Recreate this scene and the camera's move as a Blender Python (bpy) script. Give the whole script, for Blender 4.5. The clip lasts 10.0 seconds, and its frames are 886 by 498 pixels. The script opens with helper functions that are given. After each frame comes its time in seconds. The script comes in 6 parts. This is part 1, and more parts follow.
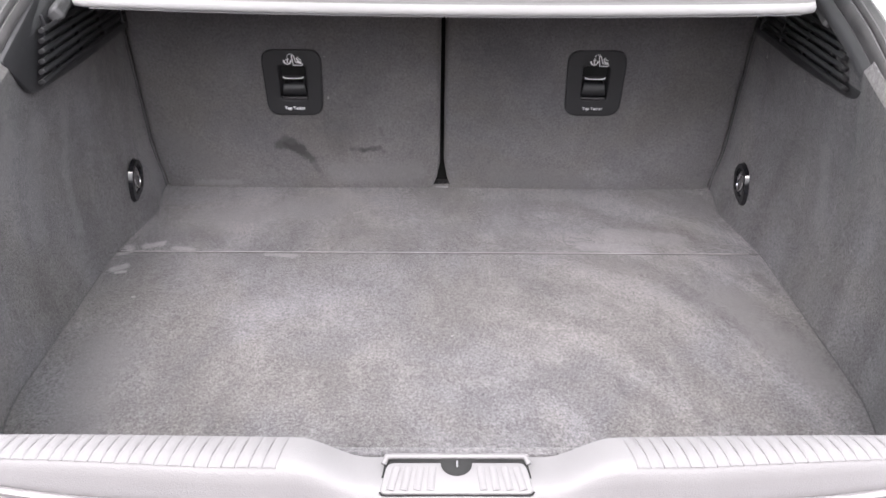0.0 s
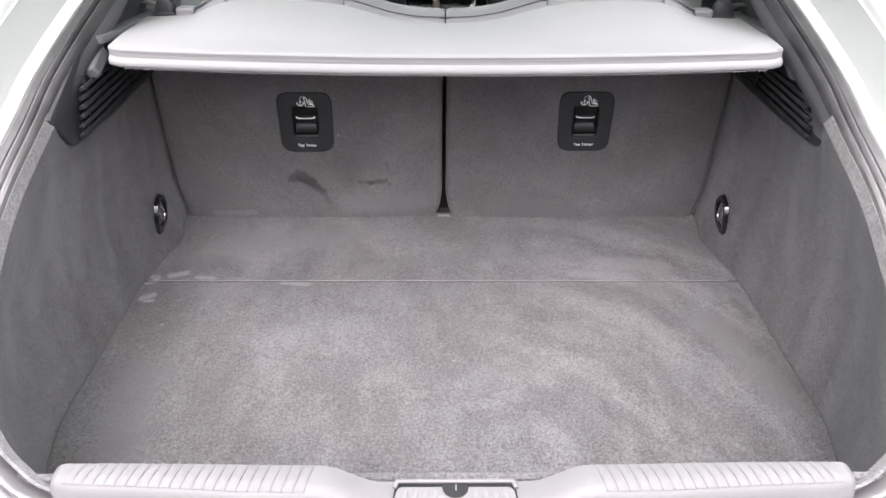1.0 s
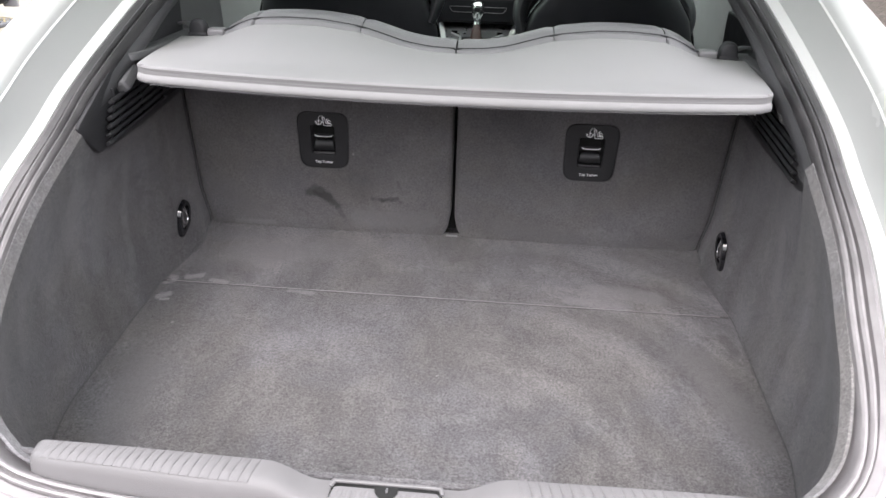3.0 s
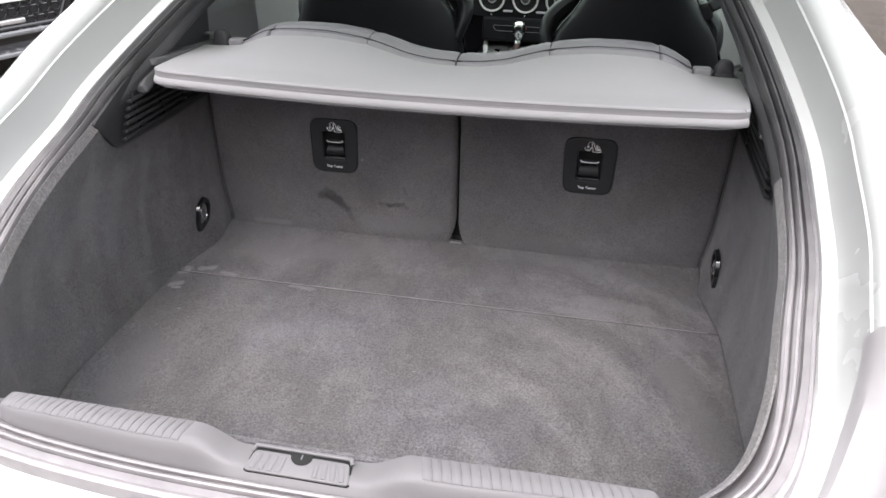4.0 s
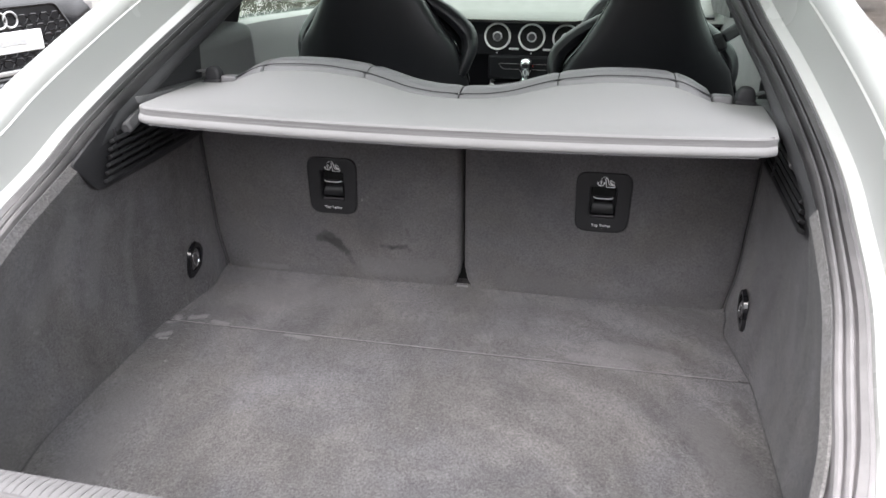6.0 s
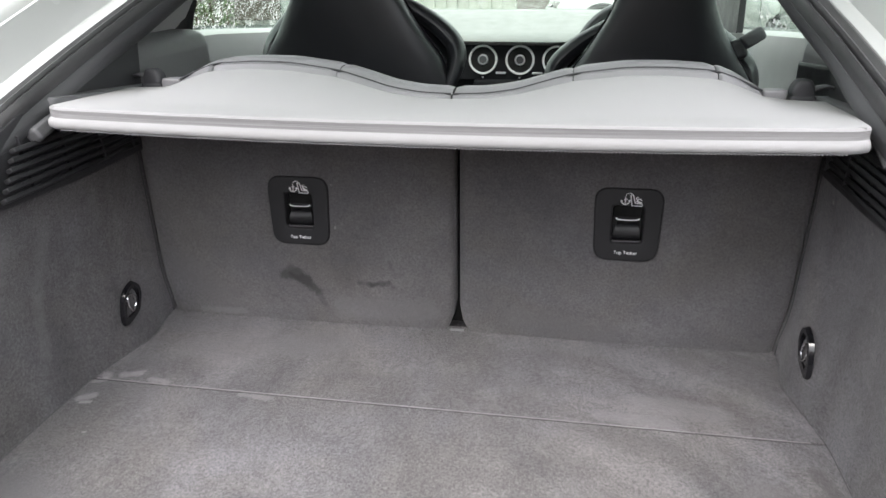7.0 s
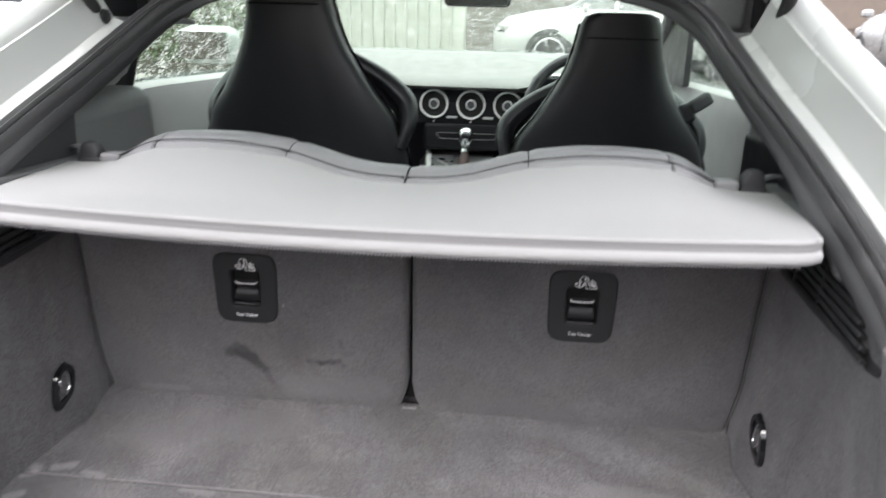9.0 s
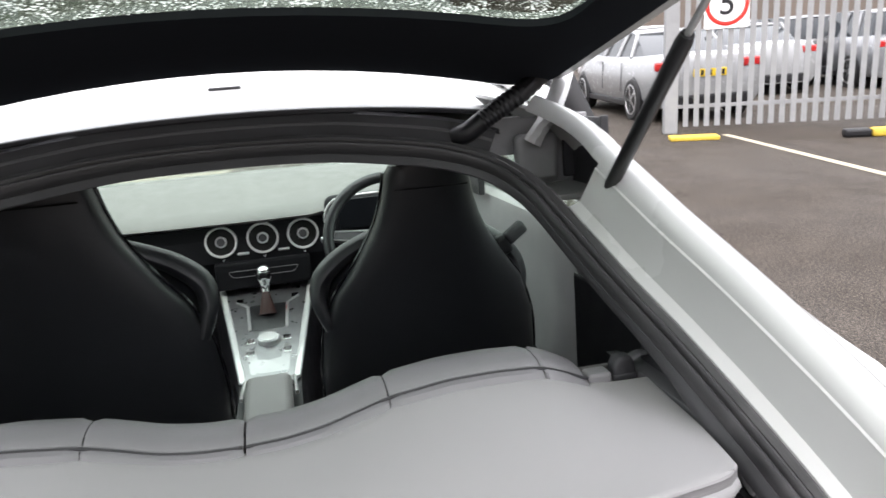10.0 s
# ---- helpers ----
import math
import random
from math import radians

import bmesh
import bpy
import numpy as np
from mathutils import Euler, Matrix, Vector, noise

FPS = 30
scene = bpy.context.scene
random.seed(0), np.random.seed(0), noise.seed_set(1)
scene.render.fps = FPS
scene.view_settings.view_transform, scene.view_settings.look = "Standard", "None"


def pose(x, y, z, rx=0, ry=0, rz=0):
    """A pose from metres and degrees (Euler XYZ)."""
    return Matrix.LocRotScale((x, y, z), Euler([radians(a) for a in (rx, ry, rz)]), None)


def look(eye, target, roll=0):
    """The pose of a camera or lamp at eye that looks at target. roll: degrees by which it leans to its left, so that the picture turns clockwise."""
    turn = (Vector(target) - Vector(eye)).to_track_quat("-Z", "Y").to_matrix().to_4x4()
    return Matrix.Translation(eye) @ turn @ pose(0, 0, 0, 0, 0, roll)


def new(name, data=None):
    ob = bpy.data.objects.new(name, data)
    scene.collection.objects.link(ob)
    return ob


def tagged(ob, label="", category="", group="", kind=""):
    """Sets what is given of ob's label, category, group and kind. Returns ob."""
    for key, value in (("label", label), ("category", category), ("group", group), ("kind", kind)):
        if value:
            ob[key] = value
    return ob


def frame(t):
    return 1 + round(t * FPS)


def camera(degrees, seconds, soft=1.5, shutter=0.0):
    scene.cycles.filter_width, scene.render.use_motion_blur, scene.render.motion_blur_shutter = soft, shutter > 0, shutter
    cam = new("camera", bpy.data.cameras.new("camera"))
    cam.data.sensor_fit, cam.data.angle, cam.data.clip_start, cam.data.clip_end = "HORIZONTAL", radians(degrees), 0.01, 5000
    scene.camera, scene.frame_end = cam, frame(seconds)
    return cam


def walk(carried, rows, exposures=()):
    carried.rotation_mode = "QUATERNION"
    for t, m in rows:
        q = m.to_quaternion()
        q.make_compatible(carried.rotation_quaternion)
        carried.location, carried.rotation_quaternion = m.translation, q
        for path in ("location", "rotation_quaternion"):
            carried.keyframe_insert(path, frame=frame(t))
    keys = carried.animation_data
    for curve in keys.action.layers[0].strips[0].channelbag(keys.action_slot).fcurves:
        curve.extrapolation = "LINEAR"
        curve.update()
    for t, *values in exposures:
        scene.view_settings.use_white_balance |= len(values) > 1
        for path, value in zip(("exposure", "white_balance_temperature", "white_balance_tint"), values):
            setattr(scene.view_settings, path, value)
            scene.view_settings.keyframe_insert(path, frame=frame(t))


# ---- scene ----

# The boot tub is pitched nose-down in the car: TUB carries its level frame into the world.
TUB = Matrix.Translation((0, 0.45, 0.70)) @ Matrix.Rotation(radians(-3.3), 4, "X") @ Matrix.Translation((0, -0.45, -0.885))
cam = camera(62.4, 10.0, shutter=0.3)
PATH = [
    (0, (-0.019, 0.040, 1.142), (0.012, 1.768, 0.135), 0.8),
    (0.5, (-0.023, 0.010, 1.195), (-0.003, 1.735, 0.182), 0.2),
    (1, (-0.018, -0.023, 1.237), (0.004, 1.706, 0.231), 0.4),
    (1.5, (0.001, -0.055, 1.263), (0.003, 1.679, 0.267), 0.5),
    (2, (-0.015, -0.070, 1.267), (-0.019, 1.670, 0.280), 1.0),
    (2.5, (-0.014, -0.067, 1.276), (-0.046, 1.672, 0.289), 1.6),
    (3, (0.083, -0.065, 1.274), (-0.043, 1.678, 0.302), 1.6),
    (3.2, (0.112, -0.070, 1.277), (-0.029, 1.674, 0.306), 1.8),
    (4.3, (0.261, -0.107, 1.272), (-0.102, 1.632, 0.355), 1.0),
    (4.5, (0.244, -0.105, 1.281), (-0.106, 1.633, 0.356), 1.1),
    (5, (0.253, -0.099, 1.280), (-0.133, 1.645, 0.380), 0.4),
    (5.5, (0.249, -0.083, 1.268), (-0.137, 1.679, 0.404), 0.1),
    (6, (0.238, -0.017, 1.231), (-0.132, 1.769, 0.410), -0.1),
    (6.2, (0.225, 0.021, 1.200), (-0.134, 1.822, 0.411), 0.0),
    (7.3, (0.166, 0.235, 1.103), (-0.150, 2.084, 0.406), -0.4),
    (7.5, (0.172, 0.241, 1.112), (-0.143, 2.085, 0.403), -0.4),
    (8, (0.174, 0.246, 1.110), (-0.126, 2.099, 0.419), -0.3),
    (8.5, (0.178, 0.237, 1.125), (-0.111, 2.094, 0.442), -0.2),
    (9, (0.156, 0.257, 1.200), (-0.027, 2.134, 0.535), 1.3),
    (9.2, (0.120, 0.330, 1.262), (0.119, 2.224, 0.620), 2.2),
    (9.3, (0.104, 0.376, 1.295), (0.186, 2.275, 0.673), 1.5),
    (9.5, (0.082, 0.440, 1.350), (0.298, 2.347, 0.786), -0.6),
    (9.7, (0.068, 0.463, 1.377), (0.376, 2.366, 0.842), -2.0),
    (10, (0.084, 0.476, 1.384), (0.482, 2.361, 0.845), -3.9),
]

EXPOSURES = [(0.0, 1.72, 6500, 15), (0.5, 1.70, 6500, 15), (1.0, 1.64, 6500, 15), (1.5, 1.44, 6500, 15), (2.0, 1.36, 6500, 14), (3.0, 1.22, 6500, 14), (4.5, 1.02, 6500, 15), (5.5, 1.06, 6500, 13), (6.5, 1.3, 6500, 12), (8.0, 1.53, 6500, 11), (9.2, 1.38, 6500, 13), (10.0, 0.97, 6500, 14)]
walk(cam, [(t, look(eye, target, roll)) for t, eye, target, roll in PATH], EXPOSURES)

# ---- world and sun: an overcast day ----
world = bpy.data.worlds.new("overcast_sky")
scene.world = world
world.use_nodes = True
wn, wl = world.node_tree.nodes, world.node_tree.links
wn.clear()
w_out, w_bg = wn.new("ShaderNodeOutputWorld"), wn.new("ShaderNodeBackground")
w_sky, w_mix = wn.new("ShaderNodeTexSky"), wn.new("ShaderNodeMix")
w_sky.sky_type, w_sky.sun_disc = "NISHITA", False
w_sky.sun_elevation, w_sky.sun_rotation, w_sky.air_density, w_sky.dust_density = radians(54), radians(191), 1.0, 6.0
w_mix.data_type = "RGBA"
w_mix.inputs["Factor"].default_value = 0.9
# cloud cover: about three times brighter overhead than at the horizon
w_co, w_sep, w_ramp = wn.new("ShaderNodeTexCoord"), wn.new("ShaderNodeSeparateXYZ"), wn.new("ShaderNodeValToRGB")
w_ramp.color_ramp.elements[0].position, w_ramp.color_ramp.elements[0].color = 0.05, (0.30, 0.305, 0.31, 1)
w_ramp.color_ramp.elements[1].position, w_ramp.color_ramp.elements[1].color = 0.7, (1.02, 1.04, 1.07, 1)
w_mul = wn.new("ShaderNodeVectorMath")
w_mul.operation = "SCALE"
w_mul.inputs["Scale"].default_value = 16.0
wl.new(w_co.outputs["Generated"], w_sep.inputs["Vector"])
wl.new(w_sep.outputs["Z"], w_ramp.inputs["Fac"])
wl.new(w_ramp.outputs["Color"], w_mul.inputs["Vector"])
wl.new(w_mul.outputs["Vector"], w_mix.inputs["B"])
wl.new(w_sky.outputs["Color"], w_mix.inputs["A"])
wl.new(w_mix.outputs["Result"], w_bg.inputs["Color"])
w_bg.inputs["Strength"].default_value = 0.13
wl.new(w_bg.outputs["Background"], w_out.inputs["Surface"])
sun = new("sun", bpy.data.lights.new("sun", "SUN"))
sun.data.energy, sun.data.angle, sun.data.color = 1.25, radians(35), (1.0, 0.96, 0.93)
sun.matrix_world = look((-1.5, -7.4, 10.5), (0, 0, 0))


# ---- materials ----
class Nodes:
    """A small wrapper for building one node material."""

    def __init__(self, name):
        self.mat = bpy.data.materials.new(name)
        self.mat.use_nodes = True
        self.t = self.mat.node_tree
        self.b = self.t.nodes["Principled BSDF"]
        self.out = self.t.nodes["Material Output"]

    def n(self, kind, **values):
        node = self.t.nodes.new(kind)
        for key, value in values.items():
            node.inputs[key.replace("_", " ")].default_value = value
        return node

    def link(self, a, b):
        self.t.links.new(a, b)

    def coords(self, scale=(1, 1, 1), turn=(0, 0, 0)):
        m = self.n("ShaderNodeMapping")
        m.inputs["Scale"].default_value, m.inputs["Rotation"].default_value = scale, [radians(a) for a in turn]
        geo = self.n("ShaderNodeNewGeometry")
        self.link(geo.outputs["Position"], m.inputs["Vector"])
        return m.outputs["Vector"]

    def noise(self, scale, detail=4.0, rough=0.55, vec=None, distortion=0.0):
        t = self.n("ShaderNodeTexNoise", Scale=scale, Detail=detail, Roughness=rough, Distortion=distortion)
        self.link(vec or self.coords(), t.inputs["Vector"])
        return t.outputs["Fac"]

    def ramp(self, fac, *stops):
        r = self.n("ShaderNodeValToRGB")
        while len(r.color_ramp.elements) < len(stops):
            r.color_ramp.elements.new(0.5)
        for e, (at, col) in zip(r.color_ramp.elements, stops):
            e.position = at
            e.color = (*col, 1) if isinstance(col, tuple) else (col, col, col, 1)
        self.link(fac, r.inputs["Fac"])
        return r.outputs["Color"]

    def mix(self, fac, a, b, mode="MIX"):
        m = self.n("ShaderNodeMix")
        m.data_type, m.blend_type = "RGBA", mode
        for value, slot in ((fac, m.inputs["Factor"]), (a, m.inputs["A"]), (b, m.inputs["B"])):
            if isinstance(value, bpy.types.NodeSocket):
                self.link(value, slot)
            elif isinstance(value, tuple):
                slot.default_value = (*value, 1)
            else:
                slot.default_value = value
        return m.outputs["Result"]

    def op(self, kind, operation, *values, out=0):
        """A math or vector math node fed with sockets or plain values."""
        m = self.n(kind)
        m.operation = operation
        for value, slot in zip(values, m.inputs):
            if isinstance(value, bpy.types.NodeSocket):
                self.link(value, slot)
            else:
                slot.default_value = value
        return m.outputs[out]

    def math(self, operation, *values):
        return self.op("ShaderNodeMath", operation, *values)

    def vec(self, operation, *values, out=0):
        return self.op("ShaderNodeVectorMath", operation, *values, out=out)

    def place(self):
        return self.n("ShaderNodeNewGeometry").outputs["Position"]

    def stroke(self, a, b, width, wob):
        """1 along the line a-b, fading to 0 at its width, with a ragged edge."""
        a, b = TUB @ Vector(a), TUB @ Vector(b)
        ba = b - a
        pa = self.vec("SUBTRACT", self.place(), tuple(a))
        h = self.math("MULTIPLY", self.vec("DOT_PRODUCT", pa, tuple(ba), out=1), 1 / max(ba.length_squared, 1e-9))
        h = self.math("MINIMUM", self.math("MAXIMUM", h, 0.0), 1.0)
        scaled = self.vec("SCALE", tuple(ba))
        self.link(h, scaled.node.inputs["Scale"])
        d = self.vec("LENGTH", self.vec("SUBTRACT", pa, scaled), out=1)
        return self.ramp(self.math("ADD", self.math("MULTIPLY", d, 1 / width), wob), (0.5, 1.0), (1.9, 0.0))

    def bump(self, height, strength, distance):
        b = self.n("ShaderNodeBump", Strength=strength, Distance=distance)
        self.link(height, b.inputs["Height"])
        self.link(b.outputs["Normal"], self.b.inputs["Normal"])

    def set(self, **values):
        for key, value in values.items():
            slot = self.b.inputs[key.replace("_", " ")]
            if isinstance(value, bpy.types.NodeSocket):
                self.link(value, slot)
            else:
                slot.default_value = (*value, 1) if isinstance(value, tuple) and len(value) == 3 and slot.type == "RGBA" else value
        return self


def plain(name, colour, rough=0.5, metal=0.0, spread=0.15, scale=40.0, bump=0.0, bump_scale=200.0, coat=0.0, spec=0.5):
    """A surface with slight variation of colour and roughness, and fine relief."""
    k = Nodes(name)
    a, b = k.noise(scale), k.noise(scale * 0.12, 2)
    both = k.mix(0.5, a, b)
    lo, hi = tuple(c * (1 - spread) for c in colour), tuple(min(1, c * (1 + spread)) for c in colour)
    k.set(Base_Color=k.ramp(both, (0.3, lo), (0.7, hi)), Metallic=metal)
    k.set(Roughness=k.ramp(k.noise(scale * 0.5), (0.3, max(0.02, rough * 0.85)), (0.7, min(1, rough * 1.15))))
    k.b.inputs["Coat Weight"].default_value = coat
    k.b.inputs["Specular IOR Level"].default_value = spec
    if bump:
        k.bump(k.noise(bump_scale, 3), bump, 0.002)
    return k.mat


def carpet(name, base, marks=(), streak=(7.0, 1.8, 4.0), turn=(0, 0, 17), pile=1.0, nap=0.16, arcs=None):
    """Short grey velour: brushed nap in broad strokes, fine fibre, and marks of use. arcs: the middle of a fan of sweeping strokes."""
    k = Nodes(name)
    one = k.noise(2.0, 3, 0.5, k.coords(streak, turn), 0.4)
    two = k.noise(2.4, 3, 0.5, k.coords(streak, tuple(-0.8 * a for a in turn)), 0.5)
    strokes = k.mix(k.ramp(k.noise(3.1, 1), (0.42, 0.0), (0.58, 1.0)), one, two)
    blots = k.noise(6.0, 4, 0.6, None, 0.6)
    if arcs:
        sep, comb = k.n("ShaderNodeSeparateXYZ"), k.n("ShaderNodeCombineXYZ")
        k.link(k.vec("SUBTRACT", k.place(), arcs), sep.inputs[0])
        r = k.math("SQRT", k.math("ADD", k.math("POWER", sep.outputs[0], 2.0), k.math("POWER", sep.outputs[1], 2.0)))
        r = k.math("ADD", r, k.math("MULTIPLY", k.noise(4.0, 3), 0.09))
        k.link(k.math("MULTIPLY", r, 5.5), comb.inputs[0])
        k.link(k.math("MULTIPLY", k.math("ARCTAN2", sep.outputs[1], sep.outputs[0]), 0.35), comb.inputs[1])
        rings = k.ramp(k.noise(2.2, 3, 0.55, comb.outputs[0]), (0.34, 0.27), (0.66, 0.77))
        strokes = k.mix(k.ramp(k.math("ADD", sep.outputs[0], k.math("MULTIPLY", blots, 0.2)), (0.06, 0.0), (0.22, 1.0)), strokes, rings)
    fibre = k.noise(700.0, 2, 0.7)
    tufts = k.noise(260.0, 3, 0.9)
    crush = k.noise(34.0, 4, 0.7, k.coords((1.0, 0.55, 0.8), turn), 0.7)
    tone = k.mix(0.22, k.mix(0.42, strokes, blots), crush)
    col = k.ramp(tone, (0.38, tuple(c * (1 - 1.5 * nap) for c in base)), (0.50, base), (0.62, tuple(c * (1 + 2.0 * nap) for c in base)))
    col = k.mix(0.8 * pile, col, k.ramp(fibre, (0.25, 0.45), (0.75, 1.0)), "MULTIPLY")
    col = k.mix(0.8 * pile, col, k.ramp(tufts, (0.32, 0.35), (0.68, 1.55)), "MULTIPLY")
    col = k.mix(0.45, col, k.ramp(k.noise(4.5, 4, 0.65, None, 0.5), (0.40, (0.97, 0.985, 1.04)), (0.60, (1.05, 1.015, 0.94))), "MULTIPLY")
    lint = k.noise(75.0, 1, 0.4)
    col = k.mix(k.ramp(lint, (0.82, 0.0), (0.84, 0.25)), col, (0.55, 0.54, 0.53))
    if marks:
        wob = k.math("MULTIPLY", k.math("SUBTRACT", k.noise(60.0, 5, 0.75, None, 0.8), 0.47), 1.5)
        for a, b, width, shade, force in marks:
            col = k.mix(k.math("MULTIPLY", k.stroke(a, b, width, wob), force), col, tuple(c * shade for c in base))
    k.set(Base_Color=col, Roughness=0.95)
    k.b.inputs["Sheen Weight"].default_value = 0.18
    k.b.inputs["Sheen Roughness"].default_value = 0.5
    k.b.inputs["Specular IOR Level"].default_value = 0.1
    k.bump(k.mix(0.6, fibre, tufts), 0.8 * pile, 0.003)
    return k.mat


def wet_glass(name, tint=(0.92, 0.97, 0.95), drops=True, scale=150.0, cover=0.8, milk=0.45):
    """A clear pane: mostly open, with the gloss of glass, and beads of rain that bend the light."""
    k = Nodes(name)
    k.t.nodes.remove(k.b)
    clear, gloss, mix1 = k.n("ShaderNodeBsdfTransparent"), k.n("ShaderNodeBsdfGlossy", Roughness=0.02), k.n("ShaderNodeMixShader")
    clear.inputs["Color"].default_value = (*tint, 1)
    facing, power, scaled = k.n("ShaderNodeLayerWeight"), k.n("ShaderNodeMath"), k.n("ShaderNodeMath")
    power.operation, scaled.operation = "POWER", "MULTIPLY_ADD"
    facing.inputs["Blend"].default_value = 0.5
    k.link(facing.outputs["Facing"], power.inputs[0])
    power.inputs[1].default_value = 5.0
    k.link(power.outputs[0], scaled.inputs[0])
    scaled.inputs[1].default_value, scaled.inputs[2].default_value = 0.7, 0.025
    k.link(scaled.outputs[0], mix1.inputs[0])
    k.link(clear.outputs[0], mix1.inputs[1])
    k.link(gloss.outputs[0], mix1.inputs[2])
    if not drops:
        k.link(mix1.outputs[0], k.out.inputs["Surface"])
        return k.mat
    vor = k.n("ShaderNodeTexVoronoi", Scale=scale, Randomness=1.0)
    k.link(k.coords(), vor.inputs["Vector"])
    bead = k.n("ShaderNodeMath")
    bead.operation = "ADD"
    k.link(vor.outputs["Distance"], bead.inputs[0])
    k.link(k.ramp(k.noise(30.0, 2), (0.35, 0.0), (0.65, 0.35)), bead.inputs[1])
    dome = k.ramp(bead.outputs[0], (0.18, 1.0), (0.48, 0.0))
    relief = k.n("ShaderNodeBump", Strength=1.0, Distance=0.004)
    k.link(dome, relief.inputs["Height"])
    refr = k.n("ShaderNodeBsdfRefraction", Roughness=0.05, IOR=1.10)
    shine = k.n("ShaderNodeBsdfTranslucent")
    shine.inputs["Color"].default_value = (0.9, 0.93, 0.9, 1)
    k.link(relief.outputs[0], refr.inputs["Normal"])
    k.link(relief.outputs[0], shine.inputs["Normal"])
    beads, mix2 = k.n("ShaderNodeMixShader", Fac=milk), k.n("ShaderNodeMixShader")
    k.link(refr.outputs[0], beads.inputs[1])
    k.link(shine.outputs[0], beads.inputs[2])
    k.link(k.ramp(dome, (0.05, 0.0), (0.15, cover)), mix2.inputs[0])
    k.link(mix1.outputs[0], mix2.inputs[1])
    k.link(beads.outputs[0], mix2.inputs[2])
    k.link(mix2.outputs[0], k.out.inputs["Surface"])
    return k.mat


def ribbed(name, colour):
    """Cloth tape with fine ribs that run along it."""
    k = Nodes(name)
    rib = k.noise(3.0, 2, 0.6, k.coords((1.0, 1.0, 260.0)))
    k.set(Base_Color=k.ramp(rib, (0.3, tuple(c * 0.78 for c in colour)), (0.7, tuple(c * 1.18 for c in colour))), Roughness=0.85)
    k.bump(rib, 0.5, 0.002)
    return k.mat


GREY = (0.158, 0.151, 0.155)
FLOOR_MARKS = (  # pale salt marks by the side, a worn corner, a few hairs, broad darker bands
    ((-0.497, 1.120, 0.743), (-0.476, 1.127, 0.744), 0.012, 1.8, 0.55), ((-0.528, 1.117, 0.743), (-0.522, 1.112, 0.743), 0.010, 1.75, 0.55), ((-0.532, 1.097, 0.741), (-0.521, 1.104, 0.741), 0.009, 1.75, 0.55),
    ((-0.527, 1.050, 0.737), (-0.513, 1.060, 0.737), 0.011, 1.8, 0.55), ((-0.520, 1.040, 0.736), (-0.508, 1.044, 0.736), 0.005, 1.9, 0.6), ((-0.29, 1.098, 0.741), (-0.25, 1.093, 0.741), 0.010, 1.4, 0.5),
    ((-0.45, 1.115, 0.742), (-0.42, 1.110, 0.742), 0.008, 1.5, 0.6), ((0.095, 1.003, 0.732), (0.104, 1.001, 0.732), 0.0013, 3.5, 0.9), ((0.505, 1.045, 0.737), (0.515, 1.00, 0.733), 0.012, 0.55, 0.7), ((0.30, 1.165, 0.748), (0.40, 1.150, 0.747), 0.030, 1.25, 0.5),
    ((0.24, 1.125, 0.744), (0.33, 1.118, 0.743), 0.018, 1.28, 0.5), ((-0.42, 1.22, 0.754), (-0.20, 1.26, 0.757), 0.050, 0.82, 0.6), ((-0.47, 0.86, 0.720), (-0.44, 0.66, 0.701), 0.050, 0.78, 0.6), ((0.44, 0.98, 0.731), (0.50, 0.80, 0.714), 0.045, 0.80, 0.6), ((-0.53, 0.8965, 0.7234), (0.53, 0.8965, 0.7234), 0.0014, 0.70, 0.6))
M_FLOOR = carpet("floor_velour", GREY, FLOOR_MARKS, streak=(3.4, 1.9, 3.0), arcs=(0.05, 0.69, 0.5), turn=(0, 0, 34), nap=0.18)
SIDE_MARKS = (
    ((0.553, 0.93, 0.90), (0.551, 0.905, 0.82), 0.005, 1.3, 0.35), ((0.549, 0.902, 0.80), (0.548, 0.898, 0.76), 0.004, 1.3, 0.3), ((0.55, 1.02, 0.95), (0.55, 0.99, 0.86), 0.022, 1.2, 0.35),
    ((-0.553, 1.07, 0.98), (-0.553, 1.04, 0.90), 0.022, 1.2, 0.4), ((-0.553, 1.04, 0.90), (-0.553, 1.03, 0.82), 0.018, 1.2, 0.4), ((-0.553, 0.98, 0.99), (-0.553, 0.93, 0.87), 0.030, 1.18, 0.4), ((-0.553, 0.90, 1.0), (-0.549, 0.80, 0.90), 0.034, 1.14, 0.4))
M_SIDE = carpet("side_velour", (0.136, 0.130, 0.135), SIDE_MARKS, streak=(4.0, 6.0, 1.6), turn=(14, 0, 0), pile=0.9, nap=0.16)
